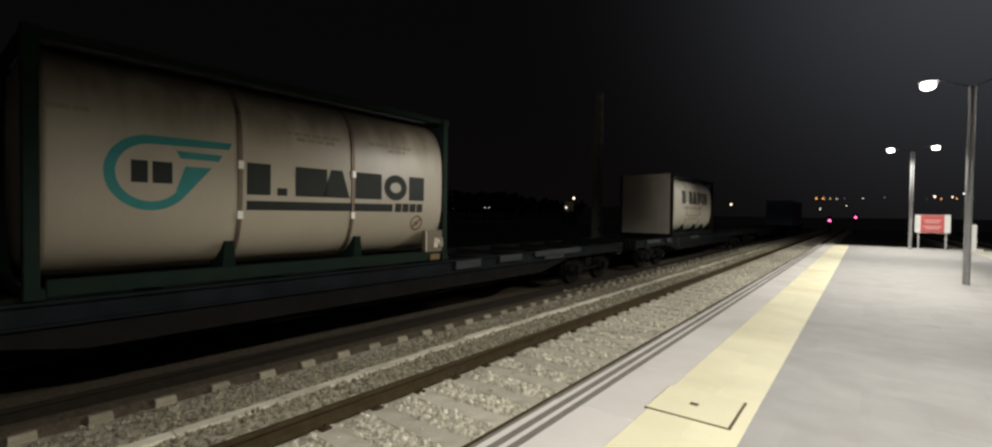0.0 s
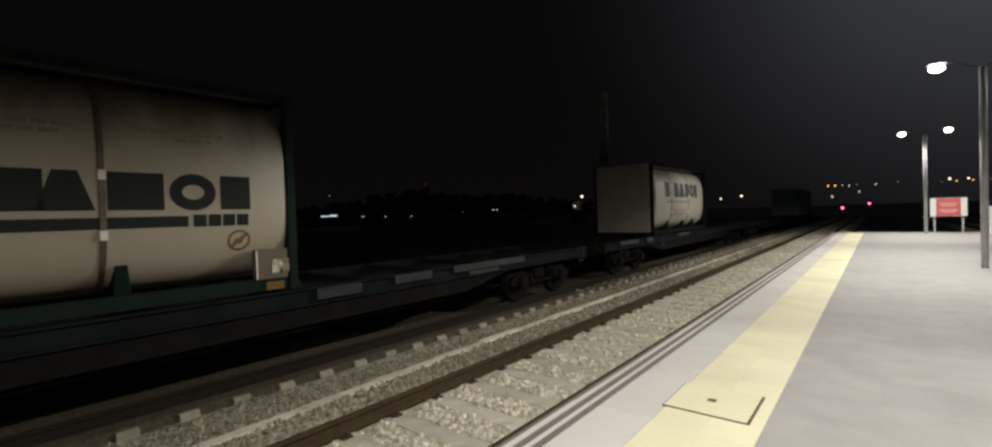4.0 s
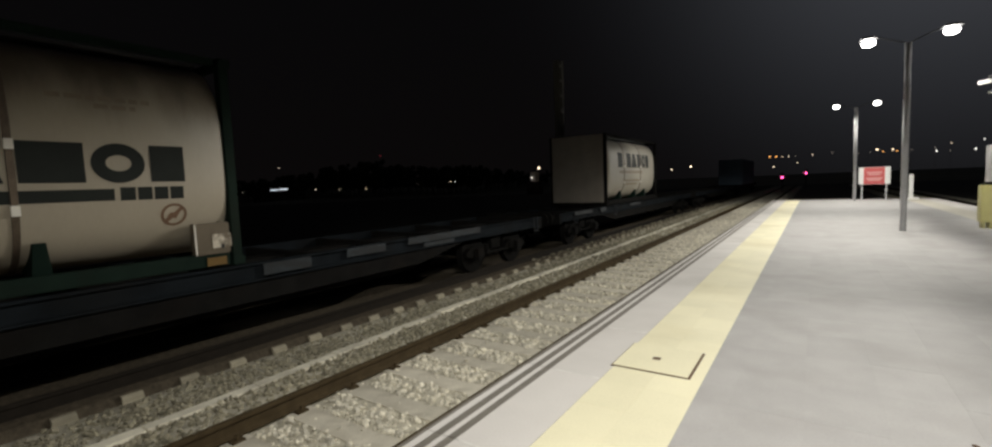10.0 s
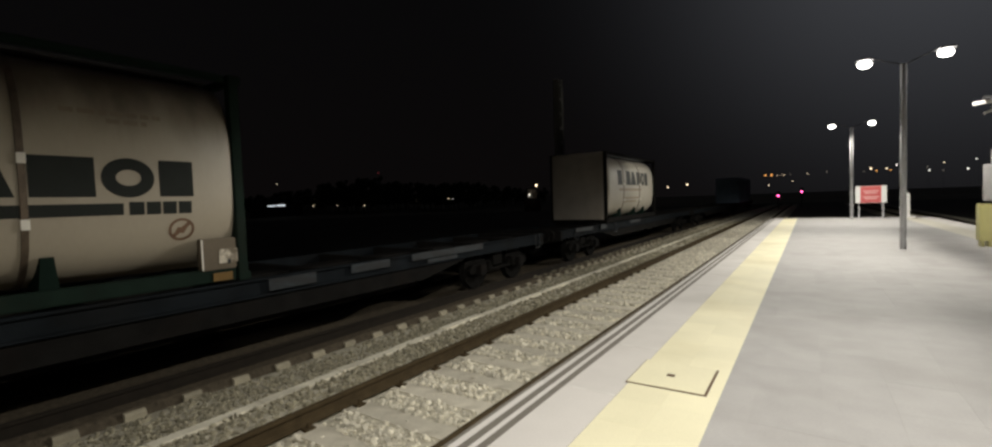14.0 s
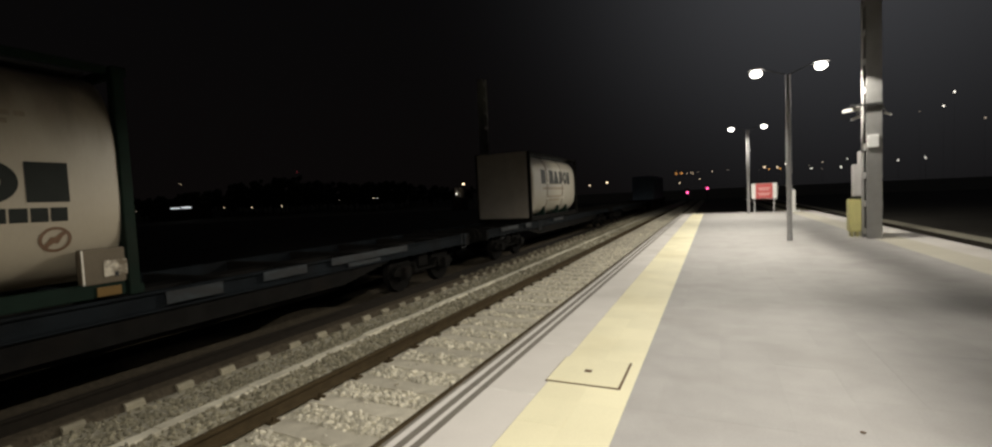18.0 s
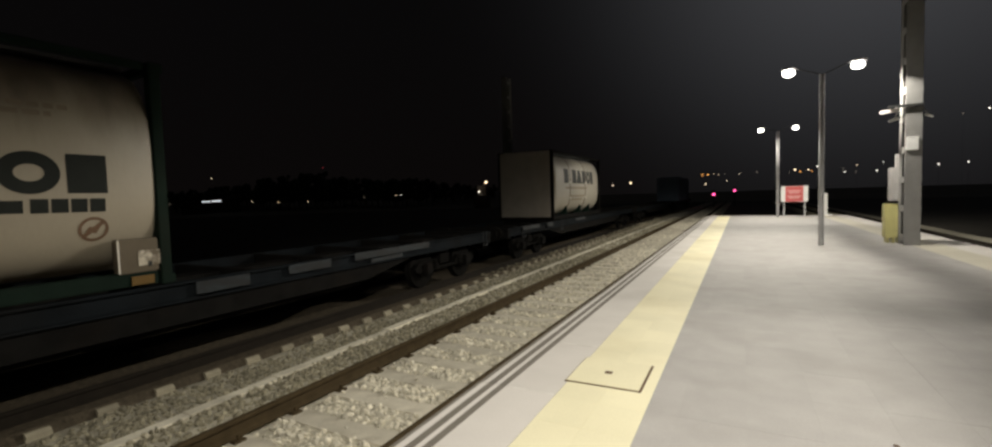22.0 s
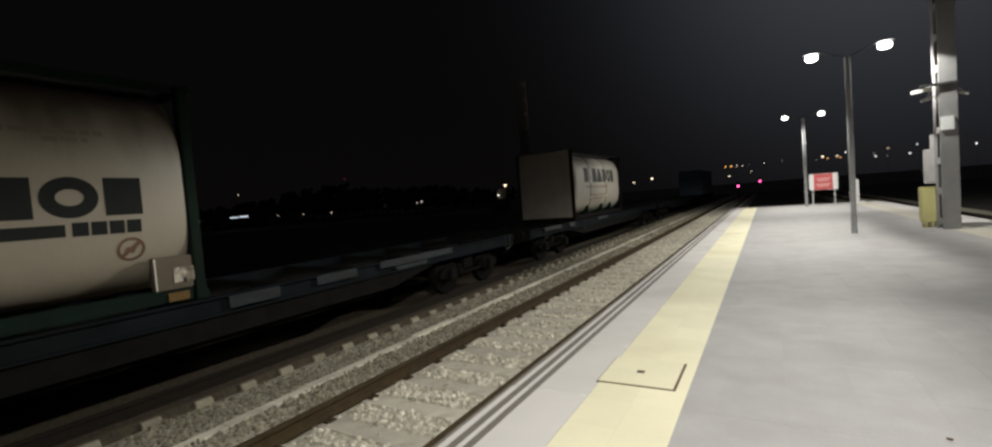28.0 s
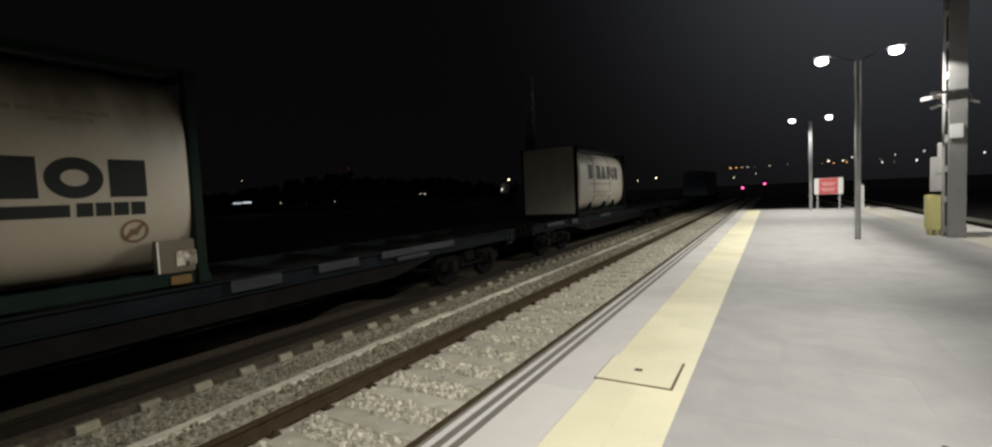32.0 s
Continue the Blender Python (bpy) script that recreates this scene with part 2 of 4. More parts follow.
def crown_grime_fade(m, z_low, z_high, color, amount):
    """Brown grime in uneven streaks on a barrel's crown, with the crown's fade into shade painted in, between two
    heights.
    """
    n, l = m.node_tree.nodes, m.node_tree.links
    b = n["Principled BSDF"]
    paint = b.inputs["Base Color"].links[0].from_socket
    co, sep, mp = n.new("ShaderNodeTexCoord"), n.new("ShaderNodeSeparateXYZ"), n.new("ShaderNodeMapping")
    l.new(co.outputs["Object"], sep.inputs[0])
    l.new(co.outputs["Object"], mp.inputs[0])
    mp.inputs["Scale"].default_value = (1, 1, 0.22)
    streak = n.new("ShaderNodeTexNoise")
    streak.inputs["Scale"].default_value, streak.inputs["Detail"].default_value = 2.6, 6.0
    l.new(mp.outputs[0], streak.inputs["Vector"])
    wash = n.new("ShaderNodeMath")
    wash.operation = "MULTIPLY_ADD"
    wash.inputs[1].default_value, wash.inputs[2].default_value = 1.3, -0.65
    l.new(streak.outputs[0], wash.inputs[0])
    height = n.new("ShaderNodeMath")
    height.operation = "ADD"
    l.new(sep.outputs["Z"], height.inputs[0])
    l.new(wash.outputs[0], height.inputs[1])
    mask = n.new("ShaderNodeMapRange")
    mask.interpolation_type = "SMOOTHSTEP"
    mask.inputs[1].default_value, mask.inputs[2].default_value, mask.inputs[4].default_value = z_low, z_high, amount
    l.new(height.outputs[0], mask.inputs[0])
    mix = n.new("ShaderNodeMix")
    mix.data_type = "RGBA"
    mix.inputs[7].default_value = (*color, 1)
    l.new(mask.outputs[0], mix.inputs[0])
    l.new(paint, mix.inputs[6])
    l.new(mix.outputs[2], b.inputs["Base Color"])


crown_grime_fade(M_TANK, 2.95, 3.85, (0.085, 0.062, 0.040), 0.85)
M_GREEN = material("green_frame_paint", (0.0075, 0.0165, 0.0115), 0.7, spec=0.10, vary=0.25, scale=4, fine=50, bump=0.08, dirt=(0.012, 0.014, 0.010), dirt_amount=0.6)
M_SADDLE = material("black_green_paint", (0.006, 0.014, 0.010), 0.7, vary=0.2, scale=5, fine=50, bump=0.05, spec=0.06)
M_BAND = material("rust_stained_band", (0.15, 0.115, 0.085), 0.45, metal=0.6, vary=0.3, scale=6, fine=60, bump=0.08)
M_INK = material("dark_livery_paint", (0.012, 0.0145, 0.012), 0.6, spec=0.25, vary=0.15, scale=6, fine=60, bump=0.02)
M_TEAL = material("teal_livery_paint", (0.012, 0.17, 0.16), 0.5, vary=0.12, scale=6, fine=60, bump=0.02)
M_BROWN = material("brown_marking", (0.15, 0.085, 0.05), 0.6, vary=0.15, scale=6, fine=60, bump=0.0)
M_FADED = material("faded_marking", (0.245, 0.20, 0.145), 0.6, vary=0.15, scale=6, fine=60, bump=0.0)
M_ALU = material("aluminium_box", (0.135, 0.108, 0.075), 0.5, metal=0.2, vary=0.12, scale=6, fine=50, bump=0.05)
# lid metal: pale blotches paint the glint on it
M_LID = material("glint_blotched_metal", (0.62, 0.56, 0.46), 0.45, metal=0.2, vary=0.2, scale=16, fine=60, bump=0.05, dirt=(0.14, 0.11, 0.075), dirt_amount=0.95, dirt_from=0.44, dirt_to=0.58)
M_ORANGE = material("orange_plate", (0.15, 0.085, 0.02), 0.5, vary=0.1, scale=6, fine=50, bump=0.02)
# wagon and sill colours hold the shade on the train, far below real paint
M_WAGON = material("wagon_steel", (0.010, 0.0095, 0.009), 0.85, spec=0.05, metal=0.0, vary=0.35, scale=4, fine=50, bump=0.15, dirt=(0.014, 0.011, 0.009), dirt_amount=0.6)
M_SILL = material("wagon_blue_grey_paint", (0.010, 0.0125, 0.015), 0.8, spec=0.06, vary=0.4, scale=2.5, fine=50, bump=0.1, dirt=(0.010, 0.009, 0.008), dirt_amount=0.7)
M_PLATE = material("wagon_pale_paint", (0.017, 0.023, 0.028), 0.7, vary=0.6, scale=9, fine=50, bump=0.05, dirt=(0.010, 0.011, 0.012), dirt_amount=0.95, dirt_from=0.42, dirt_to=0.58, stretch=(1, 0.7, 2.2))
M_BLUEBOX = material("blue_container_paint", (0.20, 0.27, 0.36), 0.6, vary=0.2, scale=1.5, fine=30, bump=0.05, dirt=(0.08, 0.09, 0.10), dirt_amount=0.5)
M_FOLIAGE = material("dark_foliage", (0.050, 0.062, 0.032), 0.9, vary=0.4, scale=0.6, fine=4.0, bump=0.0, random_tint=0.35, island=True)
M_PLASTER = material("pale_hut_plaster", (0.60, 0.57, 0.52), 0.9, vary=0.1, scale=2, fine=30, bump=0.1)
M_ROOF = material("dark_roof", (0.06, 0.05, 0.045), 0.9, vary=0.2, scale=2, fine=20, bump=0.2)


def glow(name, color, strength):
    return material(name, color, emit=color, strength=strength)


M_WARM = glow("warm_street_light", (1.0, 0.76, 0.50), 3.4)
M_AMBER = glow("amber_street_light", (1.0, 0.42, 0.10), 2.6)
M_COOL = glow("cool_street_light", (1.0, 0.95, 0.85), 3.0)
M_DIM = glow("dim_street_light", (0.9, 0.75, 0.6), 0.5)
M_SIGNALRED = glow("red_signal_lens", (1.0, 0.10, 0.33), 5.0)
M_REDLAMP = glow("red_warning_lamp", (1.0, 0.12, 0.16), 0.12)
M_WINDOW = glow("lit_window_strip", (0.85, 0.92, 1.0), 0.9)


# ---- mesh helpers ----
def box(bm, x0, x1, y0, y1, z0, z1, bevel=0.0):
    vs = [bm.verts.new((x, y, z)) for x in (x0, x1) for y in (y0, y1) for z in (z0, z1)]
    faces = [bm.faces.new([vs[i] for i in f]) for f in ((0, 1, 3, 2), (4, 6, 7, 5), (0, 4, 5, 1), (2, 3, 7, 6), (0, 2, 6, 4), (1, 5, 7, 3))]
    if bevel:
        edges = list({e for f in faces for e in f.edges})
        bmesh.ops.bevel(bm, geom=edges, offset=bevel, segments=2, affect="EDGES", clamp_overlap=True)
    return bm


def tube(bm, a, b, r0, r1=None, n=16, caps=True):
    a, b = Vector(a), Vector(b)
    r1 = r0 if r1 is None else r1
    q = (b - a).to_track_quat("Z", "Y").to_matrix()
    rings = []
    for p, r in ((a, r0), (b, r1)):
        rings.append([bm.verts.new(p + q @ Vector((r * math.cos(2 * math.pi * i / n), r * math.sin(2 * math.pi * i / n), 0))) for i in range(n)])
    for i in range(n):
        j = (i + 1) % n
        bm.faces.new((rings[0][i], rings[0][j], rings[1][j], rings[1][i]))
    if caps:
        bm.faces.new(rings[0][::-1])
        bm.faces.new(rings[1])
    return bm


def extrude(bm, profile, y0, y1):
    """A profile of (x, z), drawn along y."""
    a = [bm.verts.new((x, y0, z)) for x, z in profile]
    b = [bm.verts.new((x, y1, z)) for x, z in profile]
    n = len(profile)
    for i in range(n):
        j = (i + 1) % n
        bm.faces.new((a[i], a[j], b[j], b[i]))
    bm.faces.new(a[::-1])
    bm.faces.new(b)
    return bm


def mesh(name, bm, mat, smooth=False):
    bmesh.ops.recalc_face_normals(bm, faces=bm.faces)
    data = bpy.data.meshes.new(name)
    bm.to_mesh(data)
    bm.free()
    data.materials.append(mat)
    if smooth:
        data.shade_smooth()
    return data


def part(name, bm, mat, parent=None, label="", at=None, smooth=False):
    ob = new(name, mesh(name, bm, mat, smooth))
    if parent:
        ob.parent = parent
    if at:
        ob.location = at
    if label:
        ob["label"] = label
    return ob


def shared(name, data, parent, at, turn=0.0):
    ob = new(name, data)
    ob.parent = parent
    ob.location = at
    if turn:
        ob.rotation_euler = (0, 0, turn)
    return ob


def thing(name, at, label, category, group="", kind=""):
    ob = new(name)
    ob.matrix_basis = pose(*at)
    return tagged(ob, label, category, group, kind)


def B():
    return bmesh.new()


# ---- ground and distance ----
def hill_height(x, y):
    """The land: flat round the station, rising to low hills."""
    r = math.hypot(x, y)
    az = math.degrees(math.atan2(x, y))
    rise = max(0.0, min(1.0, (r - 130) / 105))
    rise = rise * rise * (3 - 2 * rise)
    el = 1.0 + 0.5 * math.sin(az * 0.21 + 1) + 0.35 * math.sin(az * 0.53)
    el *= 1.0 if az < -20 else max(0.12, 1.0 - (az + 20) / 14)
    if az < -75 or az > 60:
        el = 1.2
    return -1.02 + rise * max(0.004, math.tan(math.radians(el)) * min(r, 420))


bm = B()
radii = [0, 12, 40, 80, 130, 160, 190, 220, 250, 280, 300, 340, 420, 900, 2500]
steps = 144
rings = []
for r in radii[1:]:
    rings.append([bm.verts.new((r * math.sin(2 * math.pi * k / steps), r * math.cos(2 * math.pi * k / steps),
                                hill_height(r * math.sin(2 * math.pi * k / steps), r * math.cos(2 * math.pi * k / steps)))) for k in range(steps)])
mid = bm.verts.new((0, 0, -1.02))
for k in range(steps):
    j = (k + 1) % steps
    bm.faces.new((mid, rings[0][k], rings[0][j]))
    for a, b in zip(rings, rings[1:]):
        bm.faces.new((a[k], b[k], b[j], a[j]))
ground = part("ground", bm, M_EARTH, smooth=True)
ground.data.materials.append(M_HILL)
# outer rings take the haze-lightened colour
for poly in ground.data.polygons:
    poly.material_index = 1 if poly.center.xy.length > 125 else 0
tagged(ground, "dark bare earth and low hills at night", "ground", kind="structure")


# ---- track beds ----
def bed_top(x):
    """Height of the ballast: a shallow ditch between the cable trough and the train's track."""
    knots = ((-11.0, -0.90), (-9.3, -0.795), (-6.64, -0.797), (-6.60, -0.885), (-6.45, -0.915), (-6.2, -0.905), (-5.9, -0.862), (-5.6, -0.832), (-5.3, -0.838), (-4.9, -0.846), (-4.4, -0.840), (12.0, -0.840))
    for (xa, za), (xb, zb) in zip(knots, knots[1:]):
        if xa <= x <= xb:
            return za + (zb - za) * (x - xa) / (xb - xa)
    return -0.9


def bed(name, x0, x1, y0, y1, mat, label):
    """A ballast bed with sloped shoulders and an uneven top."""
    bm = B()
    xs = [x0 - 0.16, x0, *[x0 + (x1 - x0) * i / 40 for i in range(1, 40)], x1, x1 + 0.16]
    ys = [y0 + (y1 - y0) * i / 120 for i in range(121)]
    grid = []
    for y in ys:
        row = []
        for i, x in enumerate(xs):
            z = -1.06 if i in (0, len(xs) - 1) else bed_top(x) + 0.014 * noise.noise(Vector((x * 3, y * 1.1, 0.3)))
            row.append(bm.verts.new((x, y, z)))
        grid.append(row)
    for a, b in zip(grid, grid[1:]):
        for i in range(len(xs) - 1):
            bm.faces.new((a[i], a[i + 1], b[i + 1], b[i]))
    return tagged(part(name, bm, mat, smooth=True), label, "ballast", kind="structure")


bed("ballast_bed_near", -6.58, EDGE_L - 0.05, -14, 110, M_BED, "grey crushed stone ballast under the empty track")
bed("ballast_bed_far", -10.6, -6.65, -14, 110, M_BED_DARK, "dark ballast under the train")
bed("ballast_bed_east", EDGE_R + 0.4, 9.4, -14, 110, M_BED, "dark ballast under the track behind the platform")

RAIL_PROFILE = [(-0.07, 0), (0.07, 0), (0.07, 0.012), (0.012, 0.032), (0.009, 0.12), (0.036, 0.135), (0.036, 0.165), (0.028, 0.172),
                (-0.028, 0.172), (-0.036, 0.165), (-0.036, 0.135), (-0.009, 0.12), (-0.012, 0.032), (-0.07, 0.012)]


def sleeper_mesh(mat, half_b=0.145, half_t=0.115):
    bm = B()
    prof = [(-1.30, -0.20), (1.30, -0.20), (1.30, -0.03), (1.27, 0.0), (0.45, 0.0), (0.32, -0.008), (-0.32, -0.008), (-0.45, 0.0), (-1.27, 0.0), (-1.30, -0.03)]
    a = [bm.verts.new((x, -(half_t if z > -0.1 else half_b), z)) for x, z in prof]
    b = [bm.verts.new((x, half_t if z > -0.1 else half_b, z)) for x, z in prof]
    n = len(prof)
    for i in range(n):
        j = (i + 1) % n
        bm.faces.new((a[i], a[j], b[j], b[i]))
    bm.faces.new(a[::-1])
    bm.faces.new(b)
    return mesh("sleeper", bm, mat)


def clip_mesh():
    bm = B()
    for s in (-1, 1):
        box(bm, s * 0.115 - 0.045, s * 0.115 + 0.045, -0.06, 0.06, 0.0, 0.022)
        tube(bm, (s * 0.12, 0, 0.02), (s * 0.12, 0, 0.075), 0.016, n=6)
    return mesh("rail_clip", bm, M_RAIL)


SLEEPER_MESH, OLD_SLEEPER_MESH, CLIP_MESH = sleeper_mesh(M_SLEEPER, 0.155, 0.132), sleeper_mesh(M_SLEEPER_OLD, 0.125, 0.105), clip_mesh()


def track(name, cx, y0, y1, first, spacing, data, clips_to, label, rail_mat=None, lift=0.0):
    base = thing(name, (cx, 0, RAIL - 0.172), label, "railway track", "railway tracks", "structure")
    for s in (-1, 1):
        bm = extrude(B(), [(s * (GAUGE / 2 + 0.036) + x, z) for x, z in RAIL_PROFILE], y0, y1)
        part("rail", bm, rail_mat or M_RAIL, base, "rust-brown steel rail")
    y = first
    while y < y1:
        shared("sleeper", data, base, (0, y, -0.012 + lift))
        if y < clips_to:
            for s in (-1, 1):
                shared("rail_clip", CLIP_MESH, base, (s * (GAUGE / 2 + 0.036), y, -0.012))
        y += spacing
    return base


track("track_near", TRACK1, -14, 110, PHASE1, SPACING1, SLEEPER_MESH, 15, "empty railway track with rust-brown rails on concrete sleepers")
track("track_far", TRACK2, -14, 110, PHASE2, SPACING2, OLD_SLEEPER_MESH, 0, "railway track under the train, concrete sleeper ends showing", M_RAIL_DARK, 0.012)
track("track_behind", TRACK3, -14, 110, -13.4, 0.60, OLD_SLEEPER_MESH, 0, "dark railway track on the platform's other side", M_RAIL_DARK)

# the concrete cable trough between the two tracks
trough = thing("cable_trough", (0, 0, -0.905), "concrete cable trough with pale lids between the tracks", "cable trough", kind="structure")
lid_data = mesh("trough_lid", box(B(), -0.085, 0.085, 0.004, 1.166, 0.0, 0.10, 0.008), M_TROUGH)
y = -12.3
while y < 60:
    shared("trough_lid", lid_data, trough, (float(np.interp(y, (1.5, 6), (-5.49, -5.66))) + random.uniform(-0.012, 0.012), y, random.uniform(-0.012, 0.008)), random.uniform(-0.006, 0.006))
    y += 1.17


def stones(name, regions, mat, label):
    """Loose angular stones, each of its own size and turn, as one mesh."""
    t = (1 + 5 ** 0.5) / 2
    ico = np.array([(-1, t, 0), (1, t, 0), (-1, -t, 0), (1, -t, 0), (0, -1, t), (0, 1, t), (0, -1, -t), (0, 1, -t), (t, 0, -1), (t, 0, 1), (-t, 0, -1), (-t, 0, 1)]) / 1.9
    tri = np.array([(0, 11, 5), (0, 5, 1), (0, 1, 7), (0, 7, 10), (0, 10, 11), (1, 5, 9), (5, 11, 4), (11, 10, 2), (10, 7, 6), (7, 1, 8),
                    (3, 9, 4), (3, 4, 2), (3, 2, 6), (3, 6, 8), (3, 8, 9), (4, 9, 5), (2, 4, 11), (6, 2, 10), (8, 6, 7), (9, 8, 1)])
    rng = np.random.default_rng(7)
    verts, faces = [], []
    base = 0
    for x0, x1, y0, y1, density, size in regions:
        count = int((x1 - x0) * (y1 - y0) * density)
        px, py = rng.uniform(x0, x1, count), rng.uniform(y0, y1, count)
        keep = np.ones(count, bool)
        for cx, first, step in ((TRACK1, PHASE1, SPACING1), (TRACK2, PHASE2, SPACING2)):
            on = np.abs(px - cx) < 1.31
            gap = np.abs((py - first + step / 2) % step - step / 2)
            keep &= ~(on & (gap < 0.15) & (rng.uniform(0, 1, count) < 0.97))
            keep &= ~(np.abs(np.abs(px - cx) - GAUGE / 2 - 0.036) < 0.09)
        keep &= ~(np.abs(px - np.interp(py, (1.5, 6), (-5.49, -5.66))) < 0.10)
        px, py = px[keep], py[keep]
        for x, yy in zip(px, py):
            s = size * rng.uniform(0.5, 1.0) * (1.55 if rng.uniform() < 0.12 else 1.15)
            q = np.linalg.qr(rng.normal(size=(3, 3)))[0]
            shape = ico * rng.uniform(0.55, 1.3, (12, 1)) * (1, rng.uniform(0.6, 1), rng.uniform(0.5, 0.9))
            z = bed_top(x) + 0.004 + rng.uniform(-0.016, 0.018)
            verts.append(shape @ q * s + (x, yy, z))
            faces.append(tri + base)
            base += 12
    data = bpy.data.meshes.new(name)
    data.from_pydata(np.concatenate(verts).tolist(), [], np.concatenate(faces).tolist())
    data.materials.append(mat)
    return tagged(new(name, data), label, "ballast", kind="stuff")


stones("ballast_stones", [(-4.42, -2.35, -13, -5, 60, 0.04), (-4.42, -2.35, -5, 0.6, 260, 0.04), (-4.42, -2.35, 0.6, 9, 300, 0.041), (-4.42, -2.35, 0.6, 9, 120, 0.024), (-4.42, -2.35, 9, 20, 220, 0.044), (-4.42, -2.6, 20, 45, 45, 0.05)], M_STONE,
       "loose angular grey ballast stones between the sleepers")
stones("ditch_stones", [(-6.54, -4.42, -13, -5, 60, 0.04), (-6.54, -4.42, -5, 0.6, 240, 0.036), (-5.42, -4.42, 0.6, 9, 330, 0.038), (-6.54, -5.42, 0.6, 9, 330, 0.034), (-6.54, -4.42, 9, 20, 240, 0.036), (-6.54, -4.42, 20, 45, 50, 0.05), (-7.05, -6.54, 12, 45, 90, 0.045)], M_STONE_OLD,
       "darker weathered ballast stones beside the cable trough")

# ---- platform body ----
platform = thing("platform", (0, 0, 0), "island railway platform of concrete with grey paving", "platform", kind="structure")
bm = B()
box(bm, EDGE_L + 0.10, EDGE_R - 0.10, START_Y, END_Y - 0.02, -1.2, -0.072)
part("platform_body", bm, M_CONCRETE, platform, "concrete platform walls")
bm = B()
box(bm, EDGE_L + 0.02, EDGE_R - 0.02, START_Y, END_Y - 0.005, -0.070, -0.0012)
part("mortar_bed", bm, M_JOINT, platform, "dark joints between the paving")


# ---- the things on the platform ----
def lamp_post(x, y, height, arm, sides, side_drop, added_shutters):
    base = thing("platform_lamp", (x, y, 0), "galvanised twin-arm lamp post with lit heads, set in the paving", "lamp post", "lamp posts along the platform")
    for s in (-1, 1):
        bm = B()
        tube(bm, (s * 0.0365, 0, 0.0), (s * 0.0365, 0, height), 0.030, n=20)
        for v in bm.verts:
            v.co.y *= 1.3
        part("pole", bm, M_POST, base, smooth=True)
    bm = B()
    box(bm, -0.008, 0.008, -0.012, 0.012, height * 0.47, height - 0.05)
    part("web", bm, M_BOXGREY, base, "recessed web between the two poles")
    part("cover_strip", box(B(), -0.0185, 0.0185, -0.043, 0.043, 0.001, height * 0.47), M_POST, base)
    for z in (height * 0.42, height * 0.47):
        bm = B()
        box(bm, -0.066, 0.066, -0.048, 0.048, z, z + 0.02)
        part("clamp", bm, M_POST, base)
    top = height + 0.12
    for s in sides:
        bm = B()
        tube(bm, (0, 0, height - 0.02), (s * (arm - 0.16), 0, top + 0.10), 0.014, 0.012, n=10)
        part("arm", bm, M_DARK, base, "slim dark arm")
        bm = B()
        prof = [(-0.17, 0.075), (0.17, 0.075), (0.17, 0.09), (0.11, 0.12), (-0.11, 0.12), (-0.17, 0.09)]
        extrude(bm, [(s * arm + px, top + pz) for px, pz in prof], -0.16, 0.16)
        # unseen skirt walls, added to cut the light near the horizontal
        for xa, xb, ya, yb, za in ((-0.083, -0.079, -0.064, 0.064, side_drop), (0.079, 0.083, -0.064, 0.064, side_drop), (-0.079, 0.079, -0.064, -0.060, 0.0196), (-0.079, 0.079, 0.060, 0.064, 0.0196)):
            box(bm, s * arm + xa, s * arm + xb, ya, yb, top + za, top + 0.076)
        # unseen plate, added to darken the paving past its edge
        if s in added_shutters:
            edge = added_shutters[s]
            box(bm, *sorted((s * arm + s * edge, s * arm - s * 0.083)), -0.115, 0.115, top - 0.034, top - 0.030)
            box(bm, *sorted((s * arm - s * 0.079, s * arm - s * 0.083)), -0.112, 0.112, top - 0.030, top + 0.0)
        lid = part("lamp_head", bm, M_HOUSING, base, "flat grey lamp housing")
        # glowing bowl, added to give the flat lamp the size of its glare
        bm = B()
        prev = None
        for r, dz in ((0.095, -0.072), (0.128, -0.038), (0.140, -0.005), (0.140, 0.022), (0.128, 0.050), (0.098, 0.078), (0.05, 0.094), (0.0, 0.099)):
            ring = [bm.verts.new((s * arm + r * math.cos(2 * math.pi * k / 24), 0.95 * r * math.sin(2 * math.pi * k / 24), top + 0.002 - dz)) for k in range(24)]
            if prev:
                for k in range(24):
                    bm.faces.new((prev[k], prev[(k + 1) % 24], ring[(k + 1) % 24], ring[k]))
            prev = ring
        bowl = part("lens", bm, M_LED, lid, "glowing white bowl added for the lamp's glare", smooth=True)
        bowl.visible_shadow = False
    return base


for k, (lx, ly, lh, arm, board, out, sides) in enumerate(LAMPS):
    lamp_post(lx, ly, lh, arm, sides, 0.0022 if ly < 1 else -0.0028, {s: e for (p, s), e in ADDED_SHUTTERS.items() if p == k})


